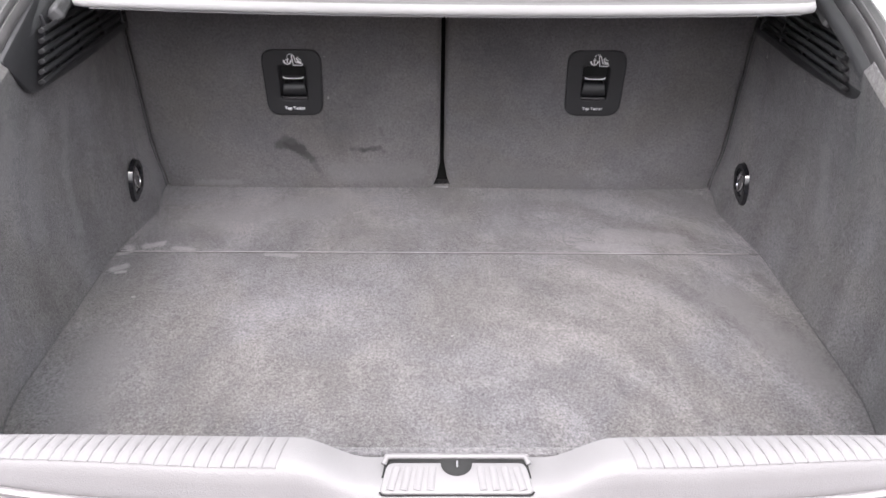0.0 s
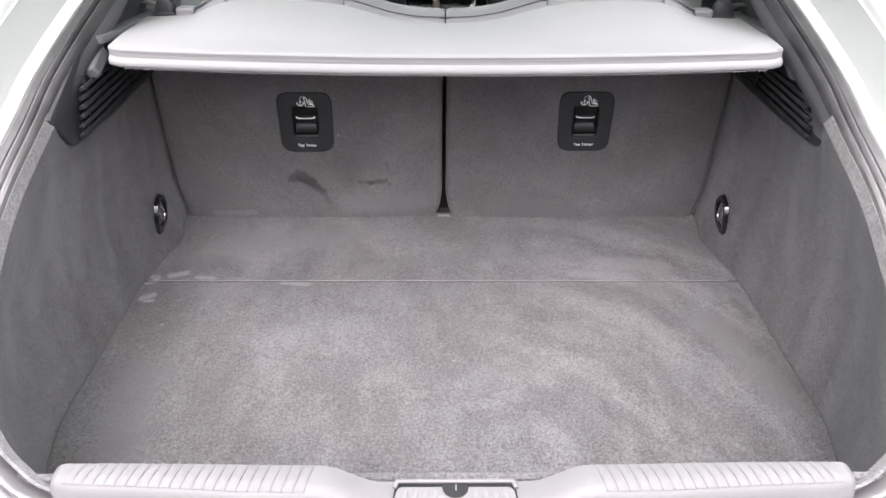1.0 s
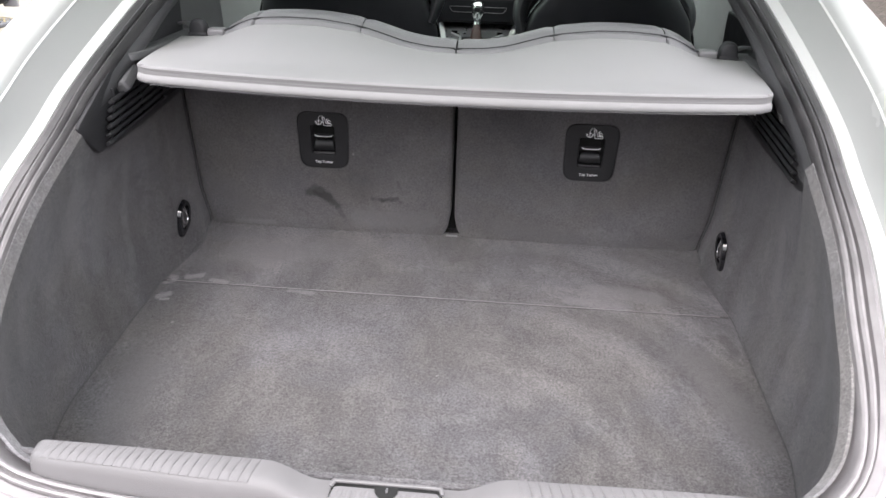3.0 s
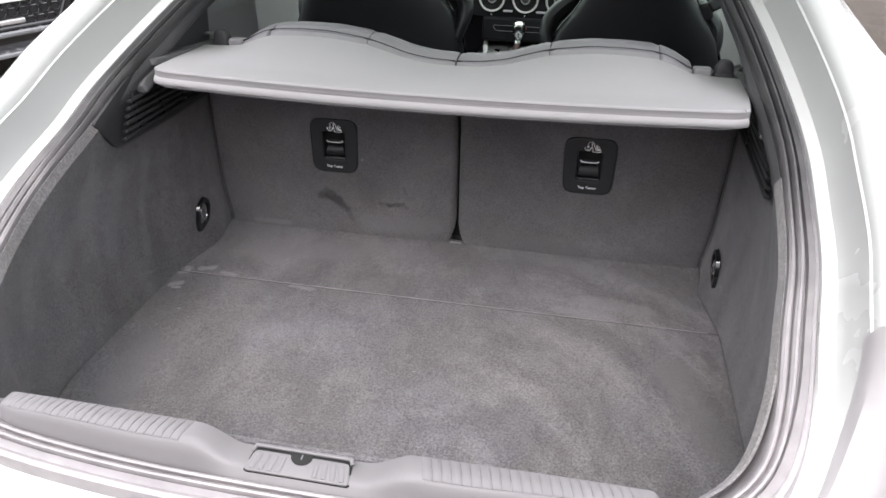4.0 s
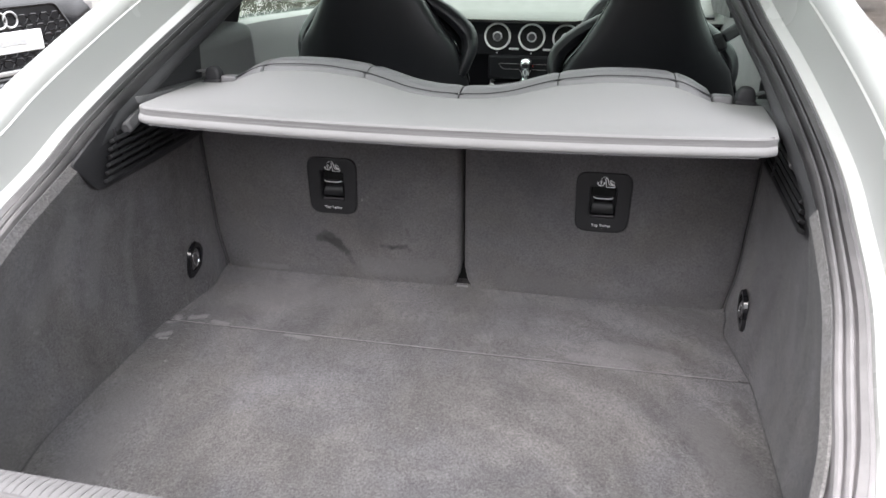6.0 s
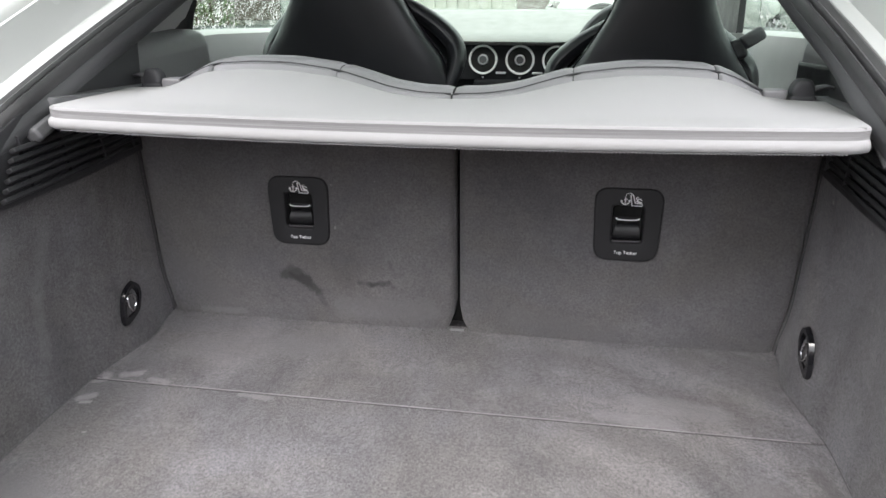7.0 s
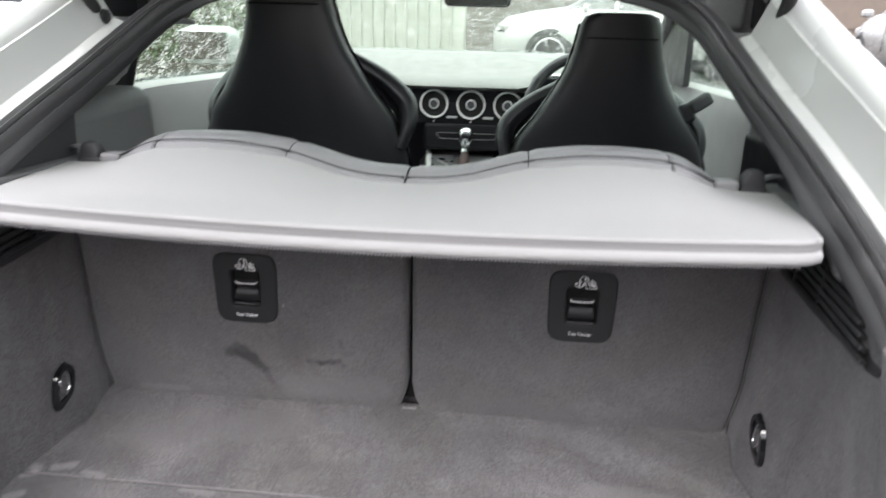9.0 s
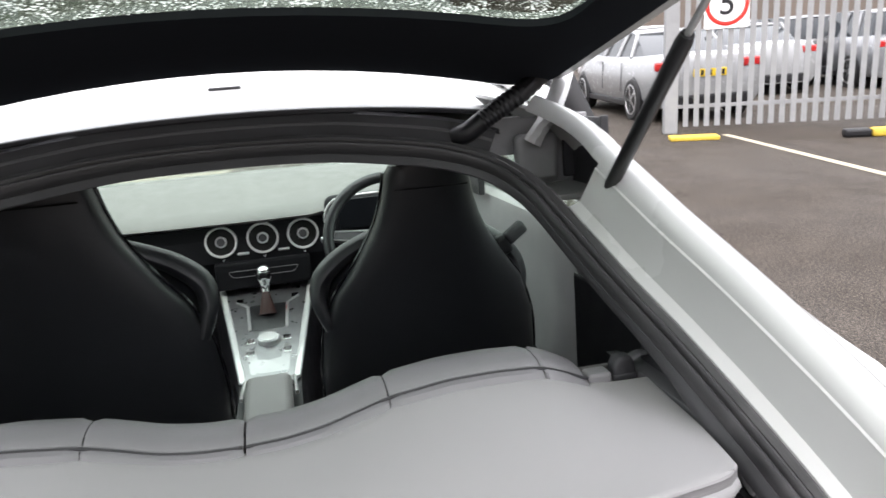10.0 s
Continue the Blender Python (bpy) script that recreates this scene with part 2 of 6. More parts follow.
BACK_MARKS = (  # dark scuffs: a curved smear with its tail, a fainter arc below it, a short tick, smudges at the foot
    ((-0.304, 1.32, 0.855), (-0.285, 1.32, 0.857), 0.0131, 0.39, 0.86), ((-0.285, 1.32, 0.857), (-0.264, 1.32, 0.844), 0.0156, 0.31, 0.92), ((-0.264, 1.32, 0.844), (-0.246, 1.32, 0.827), 0.0125, 0.37, 0.86), ((-0.246, 1.32, 0.827), (-0.235, 1.32, 0.804), 0.0100, 0.48, 0.75),
    ((-0.292, 1.32, 0.868), (-0.280, 1.32, 0.862), 0.0100, 0.48, 0.69), ((-0.331, 1.32, 0.813), (-0.309, 1.32, 0.804), 0.0075, 0.43, 0.80), ((-0.309, 1.32, 0.804), (-0.284, 1.32, 0.790), 0.0081, 0.48, 0.75), ((-0.169, 1.32, 0.847), (-0.147, 1.32, 0.844), 0.0075, 0.45, 0.75),
    ((-0.147, 1.32, 0.844), (-0.119, 1.32, 0.850), 0.0080, 0.38, 0.85), ((-0.119, 1.32, 0.850), (-0.109, 1.32, 0.840), 0.0070, 0.32, 0.90), ((-0.115, 1.32, 0.888), (-0.112, 1.32, 0.878), 0.0050, 0.55, 0.45), ((-0.275, 1.33, 0.760), (-0.209, 1.33, 0.762), 0.0069, 0.43, 0.80),
    ((-0.0400, 1.33, 0.77), (-0.0150, 1.33, 0.77), 0.0050, 0.31, 0.92), ((0.0210, 1.32, 0.85), (0.0210, 1.32, 0.83), 0.0060, 0.43, 0.86), ((0.0150, 1.33, 0.77), (0.0400, 1.33, 0.77), 0.0050, 0.39, 0.80), ((0.304, 1.32, 0.805), (0.308, 1.32, 0.792), 0.0063, 0.43, 0.80),
    ((-0.49, 1.32, 0.86), (-0.42, 1.32, 0.80), 0.0350, 0.84, 0.50), ((-0.47, 1.33, 0.772), (-0.39, 1.33, 0.775), 0.0100, 1.30, 0.50), ((-0.20, 1.33, 0.80), (-0.0500, 1.33, 0.80), 0.0300, 1.12, 0.50), ((0.10, 1.33, 0.80), (0.25, 1.33, 0.78), 0.0300, 0.86, 0.50))
M_BACK = carpet("backrest_velour", (0.140, 0.134, 0.138), BACK_MARKS, streak=(2.5, 3.0, 2.5), turn=(0, 20, 0), pile=0.5, nap=0.11)
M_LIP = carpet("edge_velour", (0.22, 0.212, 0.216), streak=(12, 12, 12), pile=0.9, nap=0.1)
M_SILL = plain("sill_plastic", (0.152, 0.147, 0.150), 0.45, spread=0.04, bump=0.25, bump_scale=900)


def graded_rubber(name, fresh, worn, rough):
    """Rubber, paler towards the tail of the car: fresh is the fore tone, worn the tail tone."""
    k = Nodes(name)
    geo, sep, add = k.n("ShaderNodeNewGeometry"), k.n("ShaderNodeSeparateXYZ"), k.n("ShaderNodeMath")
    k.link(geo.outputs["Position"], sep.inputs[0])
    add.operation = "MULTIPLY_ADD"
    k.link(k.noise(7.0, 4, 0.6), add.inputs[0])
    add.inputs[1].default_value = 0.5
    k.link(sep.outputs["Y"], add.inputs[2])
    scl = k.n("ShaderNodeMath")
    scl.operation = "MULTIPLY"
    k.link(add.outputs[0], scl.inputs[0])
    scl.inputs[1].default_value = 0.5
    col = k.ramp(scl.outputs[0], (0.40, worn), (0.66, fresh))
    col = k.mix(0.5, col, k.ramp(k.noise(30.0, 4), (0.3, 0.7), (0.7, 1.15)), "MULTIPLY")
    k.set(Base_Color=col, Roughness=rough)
    k.bump(k.noise(350.0, 3), 0.12, 0.002)
    return k.mat


M_SEAL = graded_rubber("seal_rubber", (0.042, 0.041, 0.043), (0.27, 0.255, 0.26), 0.33)
M_FLANGE = graded_rubber("flange_rubber", (0.06, 0.058, 0.061), (0.29, 0.275, 0.28), 0.40)
M_TRIM = plain("dark_trim_plastic", (0.030, 0.030, 0.034), 0.5, spread=0.12, bump=0.3, bump_scale=1100)
M_PILLAR = plain("pillar_plastic", (0.058, 0.058, 0.062), 0.55, spread=0.08, bump=0.3, bump_scale=1100)
M_BRACKET = plain("bracket_plastic", (0.11, 0.11, 0.115), 0.5, spread=0.06, bump=0.3, bump_scale=1100)
M_FASCIA = plain("matt_fascia", (0.008, 0.008, 0.010), 0.6, spread=0.1, spec=0.2)
M_BLACK = plain("black_plastic", (0.012, 0.012, 0.014), 0.4, spread=0.1, bump=0.15, bump_scale=1200)
M_GLOSS = plain("gloss_black", (0.008, 0.008, 0.010), 0.12, spread=0.1, coat=0.5)
M_LIDTRIM = plain("tailgate_plastic", (0.024, 0.026, 0.030), 0.7, spread=0.03, bump=0.15, bump_scale=1100, spec=0.0)
M_PLATE = plain("plate_plastic", (0.019, 0.019, 0.021), 0.5, spread=0.1, bump=0.3, bump_scale=1100)
M_GRILLE = plain("grille_plastic", (0.027, 0.027, 0.030), 0.5, spread=0.12, bump=0.3, bump_scale=1100)
# near-black that stands for the shade in gaps and recesses
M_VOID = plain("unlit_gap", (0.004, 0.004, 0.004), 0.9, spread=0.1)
M_CHROME = plain("chrome", (0.75, 0.75, 0.76), 0.12, 1.0, spread=0.05)
M_SATIN = plain("satin_metal", (0.72, 0.72, 0.73), 0.32, 0.75, spread=0.05)
M_WHITE = plain("white_paint", (0.51, 0.520, 0.51), 0.25, spread=0.02, scale=8, coat=0.6)
M_BAR = plain("bright_wire", (0.9, 0.9, 0.9), 0.3, spread=0.02)
M_PRINT = plain("white_print", (0.92, 0.92, 0.92), 0.6, spread=0.03)
M_LEATHER = plain("black_leather", (0.013, 0.014, 0.017), 0.40, spread=0.15, scale=60, bump=0.2, bump_scale=420, spec=0.8)
M_BOARD = plain("shelf_cloth", (0.295, 0.290, 0.293), 0.8, spread=0.03, scale=14, bump=0.35, bump_scale=900)
# ribbed band, darker than the board: its shade is put into the colour
M_BAND = ribbed("shaded_shelf_band", (0.200, 0.196, 0.199))
M_VINYL = plain("grey_vinyl", (0.175, 0.171, 0.180), 0.40, spread=0.05, bump=0.3, bump_scale=600)
M_POCKET = plain("hinge_plastic", (0.27, 0.27, 0.275), 0.5, spread=0.1, bump=0.3, bump_scale=700)
M_RING = plain("bright_ring", (0.86, 0.86, 0.86), 0.22, 0.35, spread=0.03)
M_PIPE = plain("dark_piping", (0.016, 0.016, 0.018), 0.6)
M_DASH = plain("dash_skin", (0.142, 0.144, 0.136), 0.45, spread=0.05, bump=0.3, bump_scale=700)
M_DOORTRIM = plain("door_skin", (0.35, 0.355, 0.35), 0.5, spread=0.05, bump=0.3, bump_scale=600)
M_GLASS = wet_glass("wet_glass", (0.78, 0.87, 0.81), cover=0.7, milk=0.6)
M_SCREENGLASS = wet_glass("windscreen_glass", (0.84, 0.91, 0.86), True, 120.0, 0.3, 0.5)
M_LIDGLASS = wet_glass("tinted_wet_glass", (0.46, 0.50, 0.46), True, 170.0, 0.95, 0.6)
M_LENS = plain("lamp_lens", (0.36, 0.345, 0.35), 0.35, spread=0.06, coat=0.2)
M_SCREEN = plain("dark_screen", (0.005, 0.006, 0.008), 0.35, spec=0.2)
M_RED = plain("red_mark", (0.6, 0.03, 0.02), 0.4)
M_QUARTER = plain("quarter_skin", (0.22, 0.224, 0.226), 0.5, spread=0.05, bump=0.3, bump_scale=600)
M_SEAM = plain("pale_seam", (0.23, 0.222, 0.226), 0.8, spread=0.25, scale=90)
M_STITCH = plain("grey_thread", (0.22, 0.215, 0.22), 0.8)


# ---- building helpers ----
FRAME = TUB
WORLD = {}


def settle(ob, parent, w):
    WORLD[ob] = w
    if parent is not None:
        ob.parent = parent
        ob.matrix_local = WORLD[parent].inverted() @ w
    else:
        ob.matrix_world = w
    return ob


def thing(name, label, category, base, group="", kind=""):
    ob = new(name)
    ob.empty_display_size = 0.05
    settle(ob, None, Matrix.Translation(FRAME @ Vector(base)))
    return tagged(ob, label, category, group, kind)


def part(name, bm, material, parent=None, label="", flat=False):
    """Links a bmesh, given in the present frame, as one mesh object."""
    bmesh.ops.recalc_face_normals(bm, faces=bm.faces)
    w = WORLD[parent] if parent is not None else Matrix.Translation(FRAME @ (sum((v.co for v in bm.verts), Vector()) / max(1, len(bm.verts))))
    bm.transform(w.inverted() @ FRAME)
    me = bpy.data.meshes.new(name)
    for f in bm.faces:
        f.smooth = not (flat or f.select)
    if not flat:
        for e in bm.edges:
            if len(e.link_faces) == 2 and e.calc_face_angle(0) > radians(38):
                e.smooth = False
    bm.to_mesh(me)
    bm.free()
    me.materials.append(material)
    ob = settle(new(name, me), parent, w.copy())
    return tagged(ob, label) if label else ob


def structure(name, bm, material, label, category):
    return tagged(part(name, bm, material), label, category, kind="structure")


def loft(rings, closed=True, caps=True):
    """A skin over rows of points; closed rows make a tube."""
    bm = bmesh.new()
    rows = [[bm.verts.new(p) for p in ring] for ring in rings]
    n = len(rows[0])
    for a, b in zip(rows, rows[1:]):
        for i in range(n if closed else n - 1):
            j = (i + 1) % n
            bm.faces.new((a[i], a[j], b[j], b[i]))
    if closed and caps:
        bm.faces.new(rows[0])
        bm.faces.new(rows[-1])
    return bm


def thick(bm, t):
    bmesh.ops.recalc_face_normals(bm, faces=bm.faces)
    bmesh.ops.solidify(bm, geom=bm.faces[:], thickness=t)
    return bm


def rbox(c, size, r=0.004, turn=(0, 0, 0), seg=2):
    bm = bmesh.new()
    bmesh.ops.create_cube(bm, size=1.0)
    bmesh.ops.scale(bm, vec=size, verts=bm.verts)
    if r:
        bmesh.ops.bevel(bm, geom=bm.edges[:], offset=min(r, 0.49 * min(size)), segments=seg, affect="EDGES", profile=0.5)
    for f in bm.faces:
        f.select = max(abs(f.normal.x), abs(f.normal.y), abs(f.normal.z)) > 0.9999
    bm.transform(pose(*c, *turn))
    return bm


def smooth_line(pts, per=6, closed=False):
    """Points of a Catmull-Rom curve through pts."""
    pts, out = [Vector(p) for p in pts], []
    n = len(pts)
    for i in range(n if closed else n - 1):
        if closed:
            a, b, c, d = (pts[(i + k) % n] for k in (-1, 0, 1, 2))
        else:
            a, b, c, d = pts[max(i - 1, 0)], pts[i], pts[i + 1], pts[min(i + 2, n - 1)]
        for k in range(per):
            t = k / per
            out.append(0.5 * ((2 * b) + (c - a) * t + (2 * a - 5 * b + 4 * c - d) * t * t + (3 * b - 3 * c + d - a) * t ** 3))
    if not closed:
        out.append(pts[-1])
    return out


def tube(pts, r, seg=10, closed=False, squash=(1, 1), up=(0, 0, 1)):
    """A round bar along pts; r may be one number or one for each point."""
    pts = [Vector(p) for p in pts]
    rings, n = [], len(pts)
    for i, p in enumerate(pts):
        a = pts[i - 1] if i or closed else pts[0]
        b = pts[(i + 1) % n] if i < n - 1 or closed else pts[-1]
        d = (b - a).normalized()
        side = d.cross(Vector(up))
        side = side.normalized() if side.length > 1e-4 else d.orthogonal().normalized()
        top = side.cross(d)
        rad = r[i] if isinstance(r, (list, tuple)) else r
        rings.append([p + rad * (squash[0] * math.cos(q) * side + squash[1] * math.sin(q) * top) for q in (2 * math.pi * k / seg for k in range(seg))])
    if closed:
        rings.append(rings[0])
        bm = loft(rings, True, False)
        bmesh.ops.remove_doubles(bm, verts=bm.verts, dist=1e-6)
        return bm
    return loft(rings)


def lathe(profile, m, seg=24):
    """Turns (radius, height) about the z axis of m."""
    bm = loft([[(r * math.cos(2 * math.pi * k / seg), r * math.sin(2 * math.pi * k / seg), h) for k in range(seg)] for r, h in profile])
    bm.transform(m)
    return bm


def prism(poly, m, depth, bevel=0.0, seg=2):
    """A flat outline in the x-y plane of m, drawn out along its z."""
    bm = bmesh.new()
    f = bm.faces.new([bm.verts.new((x, y, 0)) for x, y in poly])
    got = bmesh.ops.extrude_face_region(bm, geom=[f])
    bmesh.ops.translate(bm, vec=(0, 0, depth), verts=[v for v in got["geom"] if isinstance(v, bmesh.types.BMVert)])
    bmesh.ops.recalc_face_normals(bm, faces=bm.faces)
    for q in bm.faces:
        q.select = len(q.verts) > 4 or abs(q.normal.z) > 0.999
    if bevel:
        top = [e for e in bm.edges if all(abs(v.co.z - depth) < 1e-6 for v in e.verts)]
        bmesh.ops.bevel(bm, geom=top, offset=bevel, segments=seg, affect="EDGES", profile=0.5)
    bm.transform(m)
    return bm


def rounded(pts, r, n=4):
    """Rounds the corners of a plane outline."""
    out, pts = [], [Vector(p) for p in pts]
    for i, p in enumerate(pts):
        a, b = (pts[i - 1] - p), (pts[(i + 1) % len(pts)] - p)
        q = min(r, 0.45 * a.length, 0.45 * b.length)
        a, b = p + a.normalized() * q, p + b.normalized() * q
        for k in range(n + 1):
            t = k / n
            out.append(tuple((1 - t) ** 2 * a + 2 * t * (1 - t) * p + t * t * b))
    return out


def joined(*bms):
    out = bmesh.new()
    for bm in bms:
        me = bpy.data.meshes.new("joining")
        bm.to_mesh(me)
        bm.free()
        out.from_mesh(me)
        bpy.data.meshes.remove(me)
    return out


def lettering(text, size, m):
    cu = bpy.data.curves.new("lettering", "FONT")
    cu.body, cu.size, cu.align_x, cu.align_y, cu.extrude = text, size, "CENTER", "CENTER", 0.0003
    cu.offset = size * 0.007
    ob = new("lettering", cu)
    me = bpy.data.meshes.new_from_object(ob)
    bpy.data.objects.remove(ob)
    bm = bmesh.new()
    bm.from_mesh(me)
    bpy.data.meshes.remove(me)
    bm.transform(m)
    return bm


def ease(t):
    t = min(1.0, max(0.0, t))
    return t * t * (3 - 2 * t)


def along(x, table):
    """Straight interpolation in a short table of pairs."""
    return float(np.interp(x, [a for a, _ in table], [b for _, b in table]))


# ---- the opening: an outline in a slanted plane, right half from the roof to the sill ----
HALF = [(0, 1.655), (0.15, 1.648), (0.26, 1.625), (0.34, 1.60), (0.408, 1.556), (0.446, 1.49), (0.464, 1.40), (0.482, 1.30), (0.504, 1.20), (0.525, 1.08), (0.537, 0.98),
        (0.538, 0.905), (0.525, 0.772), (0.505, 0.668), (0.480, 0.573), (0.443, 0.491), (0.395, 0.446), (0.335, 0.421), (0.18, 0.407), (0, 0.404)]
SLOPE = 1 / 1.9
NORMAL = Vector((0, -SLOPE, 1)).normalized()


def rim_z(y):
    """Height of the opening's edge: a straight slope that flattens towards the sill."""
    d = 0.905 - y
    return 1.10 - d * SLOPE if d < 0 else 1.10 - 0.3307 * d - 0.108 * d * d


def on_plane(x, y):
    return Vector((x, y, rim_z(y)))


def aside(y):
    """The opening sits a little to the nearside of the tub's middle."""
    return -0.008 * ease((y - 0.5) / 0.15)


RIM = smooth_line([on_plane(x + aside(y), y) for x, y in HALF] + [on_plane(-x + aside(y), y) for x, y in HALF[-2:0:-1]], 5, True)
OUT = []
for i, p in enumerate(RIM):
    d = (RIM[(i + 1) % len(RIM)] - RIM[i - 1]).normalized()
    o = d.cross(NORMAL)
    OUT.append(o if o.dot(p - on_plane(0, 1.0)) > 0 else -o)


def low(p):
    """1 at the sill, 0 up the sides."""
    return 1 - ease((p.y - 0.46) / 0.17)


def top(p):
    """1 at the roof, 0 down the pillars."""
    return ease((p.y - 1.42) / 0.14)


def rim_strip(profile, pick=lambda p: True):
    """Sweeps (outward, up) pairs round the opening; profile may depend on the place."""
    idx = [i for i, p in enumerate(RIM) if pick(p)]
    runs, whole = [], len(idx) == len(RIM)
    if whole:
        runs = [idx + [idx[0]]]
    else:
        run = [idx[0]]
        for a, b in zip(idx, idx[1:]):
            if b != a + 1:
                runs.append(run)
                run = []
            run.append(b)
        runs.append(run)
        if len(runs) > 1 and runs[0][0] == 0 and runs[-1][-1] == len(RIM) - 1:
            runs[0] = runs.pop() + runs[0]
    bms = []
    for run in runs:
        bm = loft([[RIM[i] + o * OUT[i] + h * NORMAL for o, h in profile(RIM[i])] for i in run], False)
        if whole:
            bmesh.ops.remove_doubles(bm, verts=bm.verts, dist=1e-6)
        bms.append(bm)
    return joined(*bms) if len(bms) > 1 else bms[0]


# ---- the car's shell ----
car = thing("white_coupe", "white two-door coupe with its tailgate raised, parked on tarmac", "car", (0, 2.3, -0.05))

SEAL = ((0.0, -0.006), (0.0012, 0.003), (0.004, 0.0065), (0.0075, 0.005), (0.0088, -0.006), (0.0108, -0.007), (0.0118, 0.004), (0.0148, 0.0085), (0.0180, 0.0075), (0.0200, -0.002), (0.0212, -0.010), (0.0245, -0.011))
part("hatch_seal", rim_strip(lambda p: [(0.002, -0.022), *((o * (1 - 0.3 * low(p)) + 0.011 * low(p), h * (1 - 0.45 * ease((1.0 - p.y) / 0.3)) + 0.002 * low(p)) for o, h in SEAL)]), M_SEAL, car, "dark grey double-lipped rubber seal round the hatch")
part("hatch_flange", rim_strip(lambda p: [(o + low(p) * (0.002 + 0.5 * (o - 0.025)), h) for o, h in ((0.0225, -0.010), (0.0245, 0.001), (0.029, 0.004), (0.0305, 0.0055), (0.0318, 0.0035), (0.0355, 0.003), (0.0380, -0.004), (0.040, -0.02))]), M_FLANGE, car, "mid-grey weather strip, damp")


def gutter(p):
    s = 1 - low(p)
    q = low(p)
    wall = ((0.036, -0.010), (0.040, 0.001), (0.056, 0.0065), (0.0705, 0.0565), (0.0708, 0.0608), (0.0738, 0.0622), (0.0758, 0.0685), (0.0810, 0.0770), (0.093, 0.0835), (0.106, 0.0845), (0.125, 0.074), (0.165, 0.03))
    flat = ((0.043, -0.016), (0.060, -0.011), (0.072, -0.014), (0.081, -0.018), (0.084, -0.020), (0.0885, -0.022), (0.0925, -0.023), (0.1005, -0.027), (0.110, -0.034), (0.121, -0.05), (0.135, -0.09), (0.165, -0.2))
    return [(a * (1 - q) + c * q, b * s + d * q) for (a, b), (c, d) in zip(wall, flat)]


part("hatch_gutter", rim_strip(gutter, lambda p: not (p.y > 1.456)), M_WHITE, car, "glossy white painted channel round the hatch, wet")
for side in (-1, 1):
    part("gutter_shoulder", thick(rim_strip(lambda p: [(o + 0.028 * ease((p.y - 1.44) / 0.09), h - 0.014 * ease((p.y - 1.44) / 0.09)) for o, h in gutter(p)[6:]], lambda p: side * p.x > 0.40 and 1.43 < p.y < 1.575), 0.003), M_WHITE, car)
part("roof_channel", rim_strip(lambda p: [(0.024, -0.014), (0.030, 0.002), (0.034, 0.004), (0.038, 0.0), (0.041, 0.006), (0.054, 0.027), (0.0565, 0.030), (0.059, 0.029), (0.064, 0.031), (0.068, 0.028), (0.074, 0.015)], lambda p: p.y > 1.56), M_TRIM, car, "dark grey channel under the roof edge")

part("channel_bead", rim_strip(lambda p: [(0.0462, 0.0140), (0.0462, 0.0172), (0.0474, 0.0188), (0.0486, 0.0190), (0.0496, 0.0190)], lambda p: p.y > 1.56), M_BRACKET, car, "thin raised line along the channel")


def roof_z(x, y):
    return 1.560 + 0.112 * ease((y - 1.6) / 0.9) - 0.055 * (abs(x) / 0.6) ** 2


def roof_row(y, w):
    return [(x * w, y, roof_z(x * w, y) - 0.006 * (1 - ease((y - 1.684) / 0.010))) for x in (-1 + k / 12 for k in range(25))]


part("roof", thick(loft([roof_row(y, w) for y, w in ((1.684, 0.575), (1.687, 0.575), (1.694, 0.578), (1.72, 0.58), (1.8, 0.59), (2.0, 0.59), (2.2, 0.58), (2.36, 0.57))], False), 0.005), M_WHITE, car, "white roof panel with beads of rain")
part("roof_edge_strip", tube([(x, y - 0.002, z - 0.005) for x, y, z in roof_row(1.684, 0.575)], 0.0035, 8, squash=(1, 1.3)), M_TRIM, car, "dark strip along the roof edge")
part("roof_slot", rbox((-0.008, 1.95, roof_z(0, 1.95) + 0.003), (0.062, 0.005, 0.007), 0.002), M_BLACK, car)
part("headliner", thick(loft([[(x * 0.54, y, roof_z(x * 0.54, y) - 0.035) for x in (-1 + k / 8 for k in range(17))] for y in (1.74, 1.9, 2.1, 2.34)], False), 0.01), plain("headliner_cloth", (0.35, 0.35, 0.34), 0.9), car)


# flanks: rows from the shoulder down to the sill, from tail to nose
def flank(side):
    rows = []
    for y, sh, zs, wide, zb in ((0.36, 0.50, 0.86, 0.60, 0.42), (0.46, 0.60, 0.90, 0.72, 0.40), (0.62, 0.66, 1.02, 0.80, 0.40), (0.9, 0.68, 1.13, 0.88, 0.42), (1.2, 0.68, 1.22, 0.91, 0.45), (1.5, 0.69, 1.20, 0.90, 0.42),
                                (2.0, 0.72, 1.20, 0.88, 0.40), (2.6, 0.74, 1.21, 0.88, 0.42), (3.1, 0.74, 1.24, 0.89, 0.44), (3.5, 0.72, 1.24, 0.91, 0.48), (4.0, 0.66, 1.20, 0.90, 0.5), (4.4, 0.5, 1.05, 0.74, 0.55)):
        rows.append([(side * (sh + (wide - sh) * f), y, zs + (zb - zs) * g) for f, g in ((0, 0), (0.18, 0.02), (0.5, 0.10), (0.85, 0.24), (1.0, 0.42), (0.97, 0.62), (0.95, 0.85), (0.85, 1.0))])
    return thick(loft(rows, False), 0.012)


